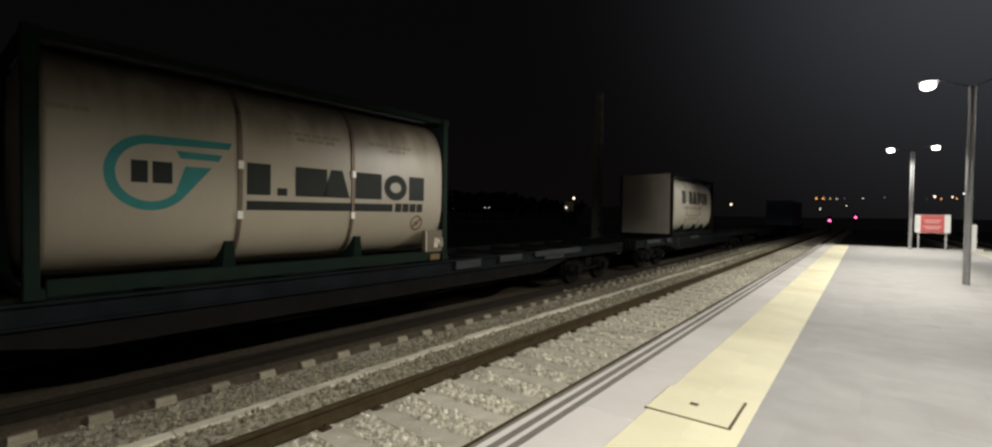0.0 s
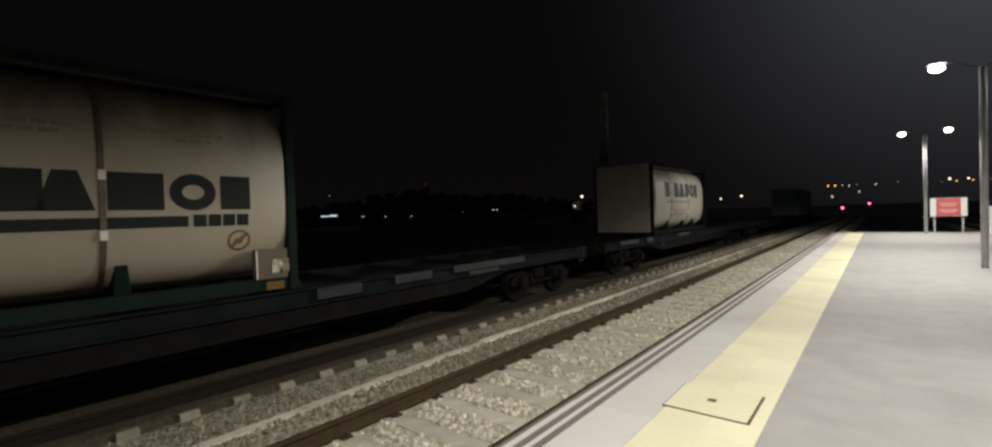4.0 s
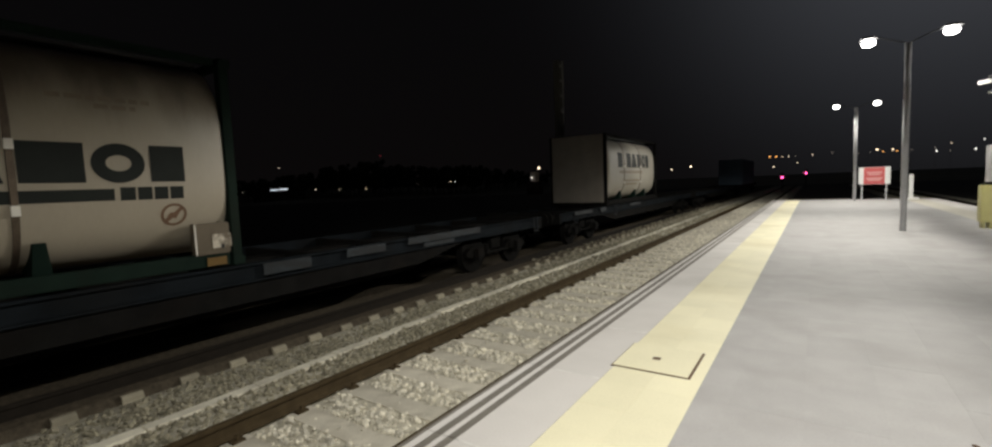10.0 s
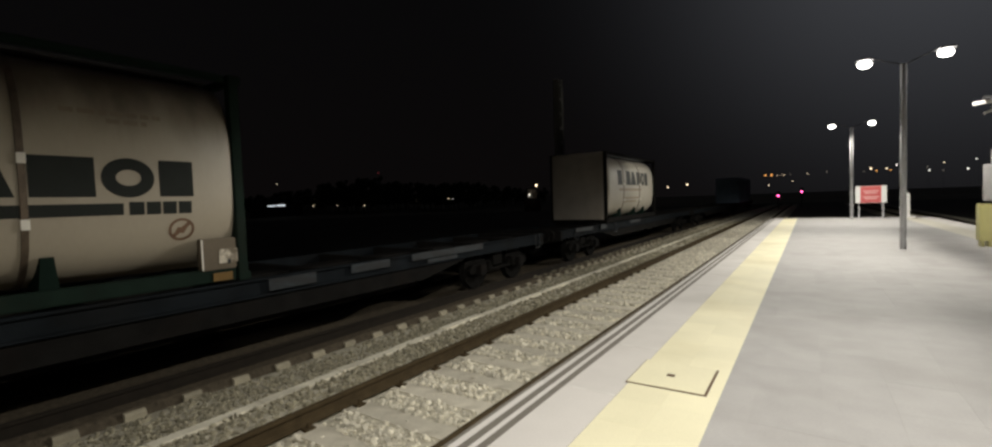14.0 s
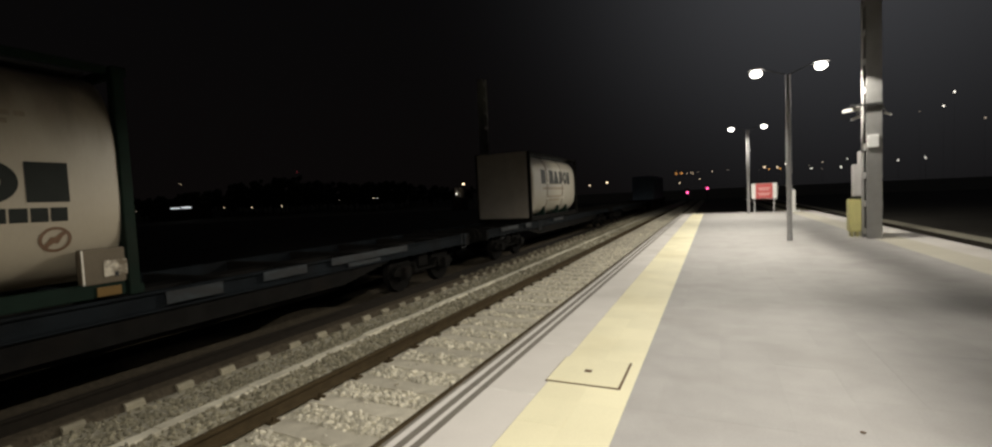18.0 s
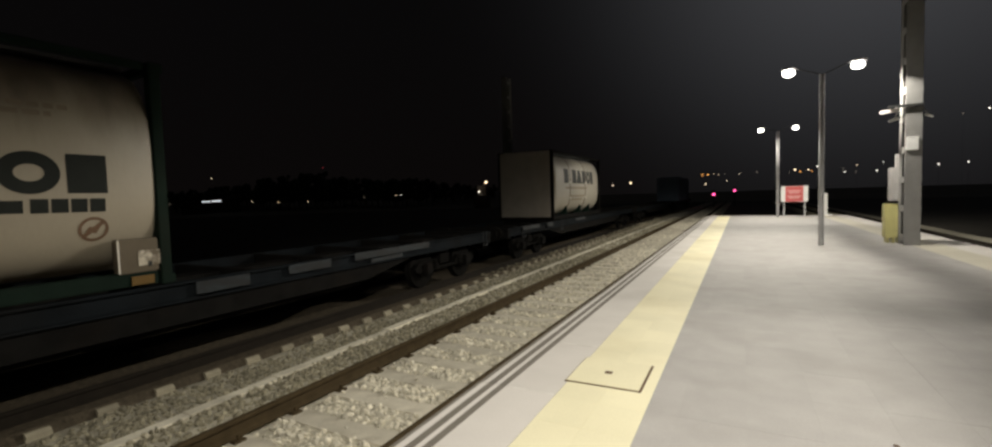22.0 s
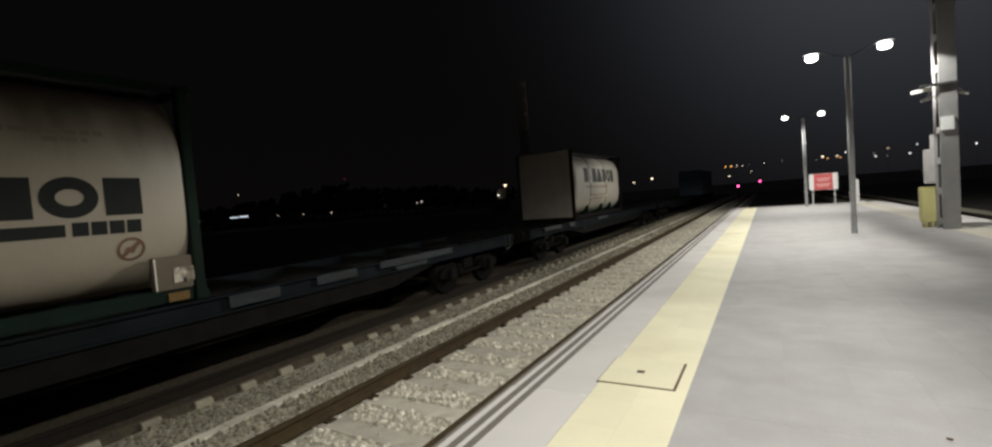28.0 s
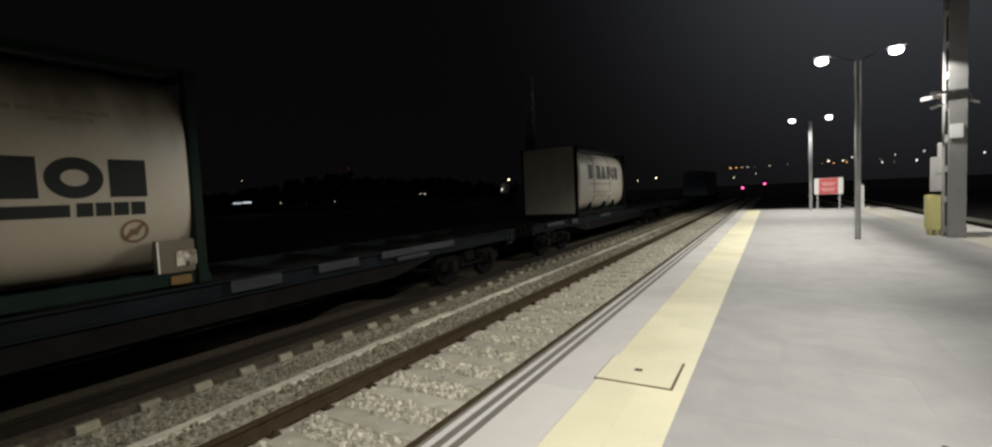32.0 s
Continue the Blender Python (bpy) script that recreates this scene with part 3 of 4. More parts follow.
def mast(x, y, height, label, detailed, mat):
    """A catenary mast of two steel channels joined by batten plates. x, y: the corner next to the camera's side."""
    base = thing("catenary_mast", (x, y, 0 if detailed else -0.9), label, "catenary mast", "catenary masts")
    w, d, t = 0.325, 0.49, 0.012
    for y0, y1, s in ((0, 0.04, 0), (d - 0.21, d, 1)):
        ya, yb, yc = (y0, y0 + t, y1) if s == 0 else (y1, y1 - t, y0)
        outline = [(0, yc), (0, ya), (w, ya), (w, yc), (w - t, yc), (w - t, yb), (t, yb), (t, yc)]
        bm = B()
        low = [bm.verts.new((px, py, 0)) for px, py in outline]
        high = [bm.verts.new((px, py, height)) for px, py in outline]
        for i in range(8):
            j = (i + 1) % 8
            bm.faces.new((low[i], low[j], high[j], high[i]))
        bm.faces.new(low)
        bm.faces.new(high)
        part("channel", bm, mat, base, "grey steel channel of the mast")
    z = 0.11
    while z < height - 0.3:
        for xx in (-0.008, w):
            bm = B()
            box(bm, xx, xx + 0.008, 0.004, d - 0.02, z, z + 0.16)
            part("batten_plate", bm, mat, base)
        z += 0.737
    return base


mast(3.624, 15.22, 8.2, "grey steel catenary mast with batten plates standing on the platform", True, M_MAST)
mast(-11.0, 22.0, 8.6, "dark steel catenary mast beyond the train", False, M_MAST_DULL)

# sign and boxes on the near mast
bm = B()
box(bm, 3.638, 3.878, 15.195, 15.218, 2.385, 2.71, 0.004)
notice = part("mast_notice", bm, M_NOTICE)
tagged(notice, "blank white notice plate fixed to the grey mast", "sign")

bracket = thing("camera_bracket", (3.52, 15.17, 3.455), "dark clamp bar on the mast carrying small white cameras", "bracket")
bm = B()
box(bm, -0.24, 0.44, 0.0, 0.045, 0.0, 0.06, 0.006)
part("clamp_bar", bm, M_DARK, bracket)
for px, py, pz, turn, ln, thick in ((-0.20, 0.10, -0.065, 6, 0.38, 0.9), (-0.09, 0.15, -0.275, 20, 0.24, 0.7), (0.56, 0.10, -0.245, -25, 0.17, 0.5)):
    bm = B()
    box(bm, -ln / 2, ln / 2, -0.06 * thick, 0.06 * thick, -0.045 * thick, 0.045 * thick, 0.010)
    ob = part("camera_housing", bm, M_WHITE, bracket, "white camera housing")
    ob.matrix_basis = pose(px, py, pz, 0, -turn, 0)
    bm = B()
    tube(bm, (px, py, pz), (0.0 if px < 0.3 else 0.42, py, 0.02), 0.014, n=8)
    part("arm", bm, M_BOXGREY, bracket)

grey_box = thing("equipment_box", (3.462, 15.73, 1.11), "pale grey equipment box hung on the mast", "equipment box")
part("box_body", box(B(), 0.0, 0.26, 0.0, 0.26, 0.0, 0.87, 0.012), M_BOXGREY, grey_box)
part("door_panel", box(B(), 0.014, 0.246, -0.016, 0.0, 0.45, 0.85, 0.006), M_BOXGREY, grey_box)
part("door_panel", box(B(), 0.014, 0.246, -0.016, 0.0, 0.02, 0.43, 0.006), M_BOXGREY, grey_box)
part("cable_duct", box(B(), 0.108, 0.22, 0.02, 0.12, 0.87, 1.22, 0.008), M_BOXGREY, grey_box)

yellow_box = thing("yellow_cabinet", (3.37, 15.76, 0.0), "yellow metal cabinet on short feet beside the mast", "cabinet")
part("cabinet_body", box(B(), 0.0, 0.36, 0.0, 0.34, 0.14, 1.035, 0.015), M_YELLOWBOX, yellow_box)
part("cabinet_door", box(B(), 0.02, 0.25, -0.014, 0.0, 0.17, 1.005, 0.004), M_YELLOWBOX, yellow_box)
part("vent", box(B(), 0.28, 0.34, -0.01, 0.0, 0.55, 0.92, 0.002), M_DARK, yellow_box, "dark vent slot")
for px in (0.04, 0.16, 0.28):
    part("foot", box(B(), px, px + 0.05, 0.03, 0.30, 0.0, 0.14), M_YELLOWBOX, yellow_box)

# end-of-platform sign
sign = thing("warning_sign", (1.945, 30.60, 0), "white and red warning board on two legs at the platform's end", "sign")
part("board", box(B(), 0.0, 1.27, 0.0, 0.03, 0.80, 1.66, 0.006), M_WHITE, sign, "white board")
part("red_panel", box(B(), 0.21, 1.05, -0.006, -0.0005, 0.81, 1.65), M_RED, sign, "red panel")
for zc, w in ((1.40, 0.62), (1.30, 0.5), (1.10, 0.64), (1.01, 0.5)):
    part("text_bar", box(B(), 0.63 - w / 2, 0.63 + w / 2, -0.010, -0.0065, zc - 0.028, zc + 0.028), M_PINK, sign, "pale line of lettering")
for px in (0.12, 1.09):
    part("leg", box(B(), px, px + 0.06, 0.032, 0.08, 0.0, 1.6, 0.006), M_POST, sign)

bollard = thing("end_pillar", (4.02, 30.7, 0), "white pillar on a square base at the platform's end", "pillar")
part("shaft", box(B(), -0.085, 0.075, -0.08, 0.08, 0.10, 1.23, 0.012), M_WHITE, bollard)
part("plinth", box(B(), -0.12, 0.30, -0.14, 0.14, 0.0, 0.10, 0.01), M_WHITE, bollard)

# a bit of litter on the paving
bm = B()
bmesh.ops.create_icosphere(bm, subdivisions=1, radius=0.014, matrix=Matrix.Diagonal((1.3, 0.9, 0.45, 1)))
tagged(part("dry_leaf_scrap", bm, M_IRON, at=(0.79, 3.38, 0.006)), "small brown scrap of litter on the paving", "litter")

# inspection cover in the yellow strip
cover = thing("inspection_cover", (-0.975, 3.85, 0), "yellow-topped square inspection cover with a rusty iron rim", "inspection cover")
part("frame_rim", box(B(), -0.302, 0.302, -0.302, 0.302, -0.006, 0.0035), M_IRON, cover, "rusty iron rim")
part("lid", box(B(), -0.294, 0.282, -0.282, 0.297, 0.0037, 0.009, 0.002), M_YELLOW, cover, "yellow lid")
part("key_hole", box(B(), -0.045, 0.015, -0.035, 0.02, 0.0092, 0.0115), M_IRON, cover, "rusty lifting hole")


# ---- the train ----
TANK_A, TANK_B, TANK_Z = 1.215, 1.31, 2.63   # half width and half height of the tank, and its centre over the rails
TANK_N = 3.3


def on_tank(y, z, lift=0.004, x_sign=1):
    """A point on the tank's side: y along it, z over the rails."""
    dz = min(0.985, abs(z - TANK_Z) / (TANK_B + lift))
    return Vector((x_sign * (TANK_A * (1 - dz ** TANK_N) ** (1 / TANK_N) + lift), y, z))


def section(k, n, grow=0.0):
    """A point (x, z) of the tank's rounded section."""
    a = 2 * math.pi * k / n
    c, q = math.cos(a), math.sin(a)
    e = 2 / TANK_N
    return ((TANK_A + grow) * math.copysign(abs(c) ** e, c), (TANK_B + grow) * math.copysign(abs(q) ** e, q))


def decal_quad(bm, corners, ny=2, nz=6, lift=0.005):
    """A four-cornered patch (y, z: lower left, lower right, upper right, upper left) laid on the tank's curve."""
    (ay, az), (by, bz), (cy, cz), (dy, dz) = corners
    grid = []
    for j in range(nz + 1):
        v = j / nz
        row = []
        for i in range(ny + 1):
            u = i / ny
            y = (ay * (1 - u) + by * u) * (1 - v) + (dy * (1 - u) + cy * u) * v
            z = (az * (1 - u) + bz * u) * (1 - v) + (dz * (1 - u) + cz * u) * v
            row.append(bm.verts.new(on_tank(y, z, lift)))
        grid.append(row)
    for a, b in zip(grid, grid[1:]):
        for i in range(ny):
            bm.faces.new((a[i], a[i + 1], b[i + 1], b[i]))
    return bm


def decal_rect(bm, y0, y1, z0, z1, lift=0.005):
    return decal_quad(bm, ((y0, z0), (y1, z0), (y1, z1), (y0, z1)), lift=lift)


def decal_ring(bm, cy, cz, ry, rz, width, a0=0.0, a1=360.0, lift=0.005, n=40):
    prev = None
    for k in range(n + 1):
        a = math.radians(a0 + (a1 - a0) * k / n)
        cur = [bm.verts.new(on_tank(cy + (ry - q) * math.cos(a), cz + (rz - q) * math.sin(a), lift)) for q in (0, width)]
        if prev:
            bm.faces.new((prev[0], cur[0], cur[1], prev[1]))
        prev = cur
    return bm


def letter_blocks(base, y0, y1, z0, z1, spans):
    """The maker's word as plain dark shapes, one for each character; spans: kind, start and end as shares of the word."""
    h = z1 - z0
    w = y1 - y0
    for kind, a, b in spans:
        bm = B()
        ya, yb = y0 + a * w, y0 + b * w
        if kind == "bar":
            decal_rect(bm, ya, yb, z0, z1)
        elif kind == "dot":
            decal_rect(bm, ya, yb, z0, z0 + 0.25 * h)
        elif kind == "wedge":
            m, half = (ya + yb) / 2, 0.21 * (yb - ya)
            decal_quad(bm, ((ya, z0), (yb, z0), (m + half, z1), (m - half, z1)))
        else:
            decal_ring(bm, (ya + yb) / 2, (z0 + z1) / 2, (yb - ya) / 2, h * 0.52, h * 0.31)
        part("livery_shape", bm, M_INK, base, "dark painted livery shape")


WORD_FIRST = [("bar", 0.0, 0.100), ("dot", 0.129, 0.174), ("bar", 0.213, 0.372), ("wedge", 0.350, 0.499), ("bar", 0.530, 0.696), ("disc", 0.712, 0.870), ("bar", 0.886, 1.0)]
WORD_SECOND = [("bar", 0.0, 0.135), ("dot", 0.165, 0.205), ("bar", 0.25, 0.385), ("wedge", 0.39, 0.57), ("bar", 0.585, 0.735), ("disc", 0.745, 0.875), ("bar", 0.885, 0.985)]


def tank_container(at_y, length, full):
    base = thing("tank_container", (TRACK2, at_y, RAIL), "white tank container in a dark green steel frame on a wagon" if full
                 else "white tank container with a pale flat end on a wagon", "tank container", "tank containers on the train")
    z0, z1 = 1.155, 1.155 + 2.83
    half = 1.22
    y0, y1 = 0.0, length
    # the barrel, with dished ends
    bm = B()
    n = 96
    ends = ((0.10, 0.85), (0.112, 0.92), (0.130, 0.965), (0.155, 0.99), (0.19, 1.0)) if full else ((0.24, 0.80), (0.27, 0.90), (0.33, 0.965), (0.42, 0.99), (0.52, 1.0))
    prof = [(a, r) for a, r in ends] + [(length - a, r) for a, r in ends[::-1]]
    rings = []
    for a, r in prof:
        rings.append([bm.verts.new((r * section(k, n)[0], a, TANK_Z + r * section(k, n)[1])) for k in range(n)])
    for p, q in zip(rings, rings[1:]):
        for k in range(n):
            j = (k + 1) % n
            bm.faces.new((p[k], q[k], q[j], p[j]))
    bm.faces.new(rings[0])
    bm.faces.new(rings[-1][::-1])
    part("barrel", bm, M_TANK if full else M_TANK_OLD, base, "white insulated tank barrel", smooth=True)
    # frame
    # the second frame is coloured near black to sink into the night
    paint = M_GREEN if full else M_UNDER
    for sx in (-1, 1):
        x0, x1 = sorted((sx * half, sx * (half - 0.13)))
        for ya in (y0, y1 - 0.13):
            part("corner_post", box(B(), x0, x1, ya, ya + 0.13, z0, z1, 0.01), paint, base)
            for za in (z0 - 0.004, z1 - 0.118):
                part("corner_casting", box(B(), x0 - 0.004, x1 + 0.004, ya - 0.004, ya + 0.166, za, za + 0.122, 0.012), paint, base)
        part("bottom_rail", box(B(), x0 + 0.004, x1 - 0.004, y0 + 0.17, y1 - 0.17, z0 + 0.02, z0 + 0.20, 0.012), paint, base)
        part("top_rail", box(B(), x0 + 0.02, x1 - 0.02, y0 + 0.17, y1 - 0.17, z1 - 0.10, z1 - 0.01, 0.01), paint, base)
    for ya in (y0, y1 - 0.11):
        for za in (z0 + 0.01, z1 - 0.12):
            part("end_rail", box(B(), -half + 0.135, half - 0.135, ya + 0.01, ya + 0.10, za, za + 0.11, 0.008), paint, base)
    part("walkway", box(B(), 0.25, 0.75, y0 + 0.2, y1 - 0.2, z1 - 0.06, z1 - 0.02), M_DARK, base, "dark top walkway")
    bands = (2.10, 3.885) if full else (length * 0.30, length * 0.62)
    for yb in bands:
        bm = B()
        prev = None
        for k in range(73):
            cur = []
            for q, dy in ((0.004, -0.032), (0.016, -0.027), (0.016, 0.027), (0.004, 0.032)):
                sx, sz = section(-85 + 170 * k / 72, 360, q)
                cur.append(bm.verts.new((sx, yb + dy, TANK_Z + sz)))
            if prev:
                for i in range(3):
                    bm.faces.new((prev[i], cur[i], cur[i + 1], prev[i + 1]))
            prev = cur
        part("band", bm, M_BAND, base, "stained metal strap")
        # the straps' highlights are painted as pale buckles
        for za in (2.73, 2.05):
            p = on_tank(yb, za, 0.016)
            part("strap_buckle", box(B(), p.x, p.x + 0.02, yb - 0.036, yb + 0.036, za - 0.055, za + 0.055, 0.004), M_BUCKLE, base, "strap buckle with its glint in the colour")
    for yb in ((2.00, 4.05) if full else (length * 0.27, length * 0.55, length * 0.75)):
        bm = B()
        prof = [(-0.085, z0 + 0.19), (0.085, z0 + 0.19), (0.055, z0 + 0.54), (-0.055, z0 + 0.54)]
        va = [bm.verts.new((half - 0.10, yb + a, b)) for a, b in prof]
        vb = [bm.verts.new((0.70, yb + a, b)) for a, b in prof]
        for i in range(4):
            j = (i + 1) % 4
            bm.faces.new((va[i], va[j], vb[j], vb[i]))
        bm.faces.new(va)
        bm.faces.new(vb[::-1])
        part("saddle", bm, M_SADDLE, base, "dark saddle foot")
    return base


first = tank_container(-2.66, 6.12, True)
O = 2.66
ZR = -RAIL
letter_blocks(first, -0.475 + O, 2.81 + O, 1.695 + ZR, 2.135 + ZR, WORD_FIRST)
bm = B()
decal_quad(bm, ((-0.475 + O, 1.48 + ZR), (2.06 + O, 1.485 + ZR), (2.06 + O, 1.62 + ZR), (-0.475 + O, 1.61 + ZR)), ny=12)
part("livery_stripe", bm, M_INK, first, "dark painted stripe")
for k in range(4):
    bm = B()
    decal_rect(bm, 2.115 + O + k * 0.172, 2.265 + O + k * 0.172, 1.48 + ZR, 1.635 + ZR)
    part("livery_shape", bm, M_INK, first)
# teal emblem: an open ring with two bars and a tail
bm = B()
decal_ring(bm, -1.575 + O, 1.909 + ZR, 0.445, 0.445, 0.105, 90, 322, n=44)
part("emblem_ring", bm, M_TEAL, first, "teal emblem ring")
bm = B()
decal_quad(bm, ((-1.575 + O, 2.252 + ZR), (-0.70 + O, 2.275 + ZR), (-0.665 + O, 2.366 + ZR), (-1.575 + O, 2.354 + ZR)), ny=8)
part("emblem_bar", bm, M_TEAL, first)
bm = B()
decal_quad(bm, ((-1.265 + O, 2.11 + ZR), (-0.83 + O, 2.107 + ZR), (-0.785 + O, 2.19 + ZR), (-1.315 + O, 2.20 + ZR)), ny=6)
part("emblem_bar", bm, M_TEAL, first)
bm = B()
decal_quad(bm, ((-1.315 + O, 1.71 + ZR), (-1.225 + O, 1.635 + ZR), (-0.914 + O, 2.015 + ZR), (-1.215 + O, 2.015 + ZR)), ny=6)
part("emblem_tail", bm, M_TEAL, first)
for ya, yb in ((-1.77, -1.605), (-1.56, -1.355)):
    bm = B()
    decal_rect(bm, ya + O, yb + O, 1.79 + ZR, 2.05 + ZR)
    part("livery_shape", bm, M_INK, first)
# ban mark
bm = B()
decal_ring(bm, 2.665 + O, 1.277 + ZR, 0.148, 0.143, 0.032)
decal_quad(bm, ((2.55 + O, 1.205 + ZR), (2.585 + O, 1.175 + ZR), (2.78 + O, 1.35 + ZR), (2.745 + O, 1.38 + ZR)))
decal_quad(bm, ((2.59 + O, 1.25 + ZR), (2.69 + O, 1.225 + ZR), (2.73 + O, 1.305 + ZR), (2.62 + O, 1.305 + ZR)), lift=0.006)
part("ban_mark", bm, M_BROWN, first, "round brown prohibition mark")
# faded lines of small writing near the top, word by word
for ya, yb, za in ((0.0, 1.0, 2.60), (0.25, 0.95, 2.52), (1.55, 2.50, 2.62), (1.95, 2.35, 2.53), (-2.48, -2.12, 2.53)):
    y = ya
    while y < yb - 0.05:
        w = min(random.uniform(0.07, 0.20), yb - y)
        bm = B()
        decal_quad(bm, ((y + O, za + ZR), (y + w + O, za + ZR), (y + w + O, za + 0.055 + ZR), (y + O, za + 0.055 + ZR)), ny=3)
        part("text_bar", bm, M_FADED, first, "faded word of small writing")
        y += w + 0.03
docs = part("document_box", box(B(), 1.14, 1.25, 2.84 + O, 3.29 + O, 0.71 + ZR, 1.13 + ZR, 0.012), M_ALU, first, "rust-brown metal document box")
part("edge_strip", box(B(), 1.2505, 1.256, 2.843 + O, 2.862 + O, 0.72 + ZR, 1.12 + ZR, 0.002), M_BUCKLE, docs, "bright edge strip")
part("lid", box(B(), 1.252, 1.262, 3.055 + O, 3.30 + O, 0.79 + ZR, 0.98 + ZR, 0.003), M_LID, docs, "metal lid with its glint painted in blotches")
part("hasp", box(B(), 1.262, 1.272, 3.16 + O, 3.20 + O, 0.78 + ZR, 0.84 + ZR, 0.002), M_DARK, docs, "dark hasp")
part("hazard_plate", box(B(), 1.225, 1.24, 2.98 + O, 3.23 + O, 0.555 + ZR, 0.665 + ZR, 0.002), M_ORANGE, first, "orange hazard plate")

second = tank_container(17.66, 7.0, False)
part("end_panel", box(B(), -1.105, 1.105, -0.03, -0.006, 1.30, 3.97, 0.01), M_GRIME, second, "flat grimy pale end panel")
letter_blocks(second, 1.35, 5.7, 2.05 + ZR, 2.66 + ZR, WORD_SECOND)
bm = B()
decal_quad(bm, ((1.5, 1.80 + ZR), (4.6, 1.80 + ZR), (4.6, 1.90 + ZR), (1.5, 1.90 + ZR)), ny=10)
part("livery_stripe", bm, M_FADED, second)
for ya, yb in ((2.0, 4.2), (2.3, 3.9)):
    bm = B()
    za = 1.30 if ya > 2.1 else 1.45
    decal_quad(bm, ((ya, za + ZR), (yb, za + ZR), (yb, za + 0.07 + ZR), (ya, za + 0.07 + ZR)), ny=8)
    part("text_bar", bm, M_FADED, second, "faded line of writing")

WHEEL_R = 0.46
WHEELSETS = []


def wheelset(base, y):
    bm = B()
    for s in (-1, 1):
        x = s * (GAUGE / 2 + 0.036)
        tube(bm, (x - 0.055, 0, 0), (x + 0.055, 0, 0), WHEEL_R, n=32)
        tube(bm, (x - s * 0.085, 0, 0), (x - s * 0.055, 0, 0), WHEEL_R + 0.03, n=32)
        tube(bm, (x + s * 0.055, 0, 0), (x + s * 0.10, 0, 0), 0.20, n=20)
        box(bm, x + s * 0.056 - 0.004, x + s * 0.056 + 0.004, -0.03, 0.03, 0.22, 0.40)
    tube(bm, (-0.86, 0, 0), (0.86, 0, 0), 0.085, n=16)
    ob = part("wheelset", bm, M_UNDER, base, "dark steel wheelset")
    ob.matrix_basis = pose(0, y, WHEEL_R)
    WHEELSETS.append((ob, y))
    return ob


def flat_wagon(y0, y1, plates, rails):
    base = thing("flat_wagon", (TRACK2, y0, RAIL), "dark container flat wagon with blue-grey side sills on two bogies", "freight wagon", "wagons of the train")
    L = y1 - y0
    for s in (-1, 1):
        x0, x1 = sorted((s * 1.10, s * 1.20))
        bm = B()
        prof = [(x0, 0.86), (x1, 0.86), (x1, 0.89), (x0 + 0.04, 0.89), (x0 + 0.04, 1.10), (x1, 1.10), (x1, 1.135), (x0, 1.135)]
        if s < 0:
            prof = [(-a, b) for a, b in [(1.10, 0.86), (1.20, 0.86), (1.20, 0.89), (1.14, 0.89), (1.14, 1.10), (1.20, 1.10), (1.20, 1.135), (1.10, 1.135)]]
        extrude(bm, prof, 0.0, L)
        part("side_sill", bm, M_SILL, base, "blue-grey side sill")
        bm = B()
        # deeper fish-belly web in the middle of the wagon
        va = [bm.verts.new((s * 1.135, yy, zz)) for yy, zz in ((3.6, 0.86), (L - 3.6, 0.86), (L - 5.2, 0.56), (5.2, 0.56))]
        vb = [bm.verts.new((s * 1.105, yy, zz)) for yy, zz in ((3.6, 0.86), (L - 3.6, 0.86), (L - 5.2, 0.56), (5.2, 0.56))]
        for i in range(4):
            j = (i + 1) % 4
            bm.faces.new((va[i], va[j], vb[j], vb[i]))
        bm.faces.new(va)
        bm.faces.new(vb[::-1])
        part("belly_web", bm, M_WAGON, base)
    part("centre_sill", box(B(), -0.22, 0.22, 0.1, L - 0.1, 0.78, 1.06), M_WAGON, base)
    for yy in (0.0, L - 0.16):
        part("headstock", box(B(), -1.19, 1.19, yy - 0.001, yy + 0.161, 0.80, 1.14, 0.01), M_WAGON, base)
    k = 1.2
    while k < L - 1:
        part("cross_beam", box(B(), -1.095, 1.095, k, k + 0.12, 0.90, 1.12), M_WAGON, base)
        k += 1.55
    for end, d in ((0.0, -1), (L, 1)):
        for s in (-1, 1):
            bm = B()
            tube(bm, (s * 0.95, end, 1.0), (s * 0.95, end + d * 0.42, 1.0), 0.085, n=14)
            tube(bm, (s * 0.95, end + d * 0.42, 1.0), (s * 0.95, end + d * 0.47, 1.0), 0.23, 0.22, n=20)
            part("buffer", bm, M_UNDER, base)
        bm = B()
        tube(bm, (0, end, 0.98), (0, end + d * 0.46, 0.94), 0.045, n=10)
        part("coupling_hook", bm, M_UNDER, base)
    for yy in (2.2, L - 2.2):
        bm = B()
        for s in (-1, 1):
            prof = [(-1.35, 0.50), (-1.2, 0.62), (-0.5, 0.66), (-0.35, 0.46), (0.35, 0.46), (0.5, 0.66), (1.2, 0.62), (1.35, 0.50), (1.3, 0.40), (-1.3, 0.40)]
            va = [bm.verts.new((s * 0.98, yy + a, b)) for a, b in prof]
            vb = [bm.verts.new((s * 1.08, yy + a, b)) for a, b in prof]
            n = len(prof)
            for i in range(n):
                j = (i + 1) % n
                bm.faces.new((va[i], va[j], vb[j], vb[i]))
            bm.faces.new(va)
            bm.faces.new(vb[::-1])
        box(bm, -1.0, 1.0, yy - 0.2, yy + 0.2, 0.50, 0.76)
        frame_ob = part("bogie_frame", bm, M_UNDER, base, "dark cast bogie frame")
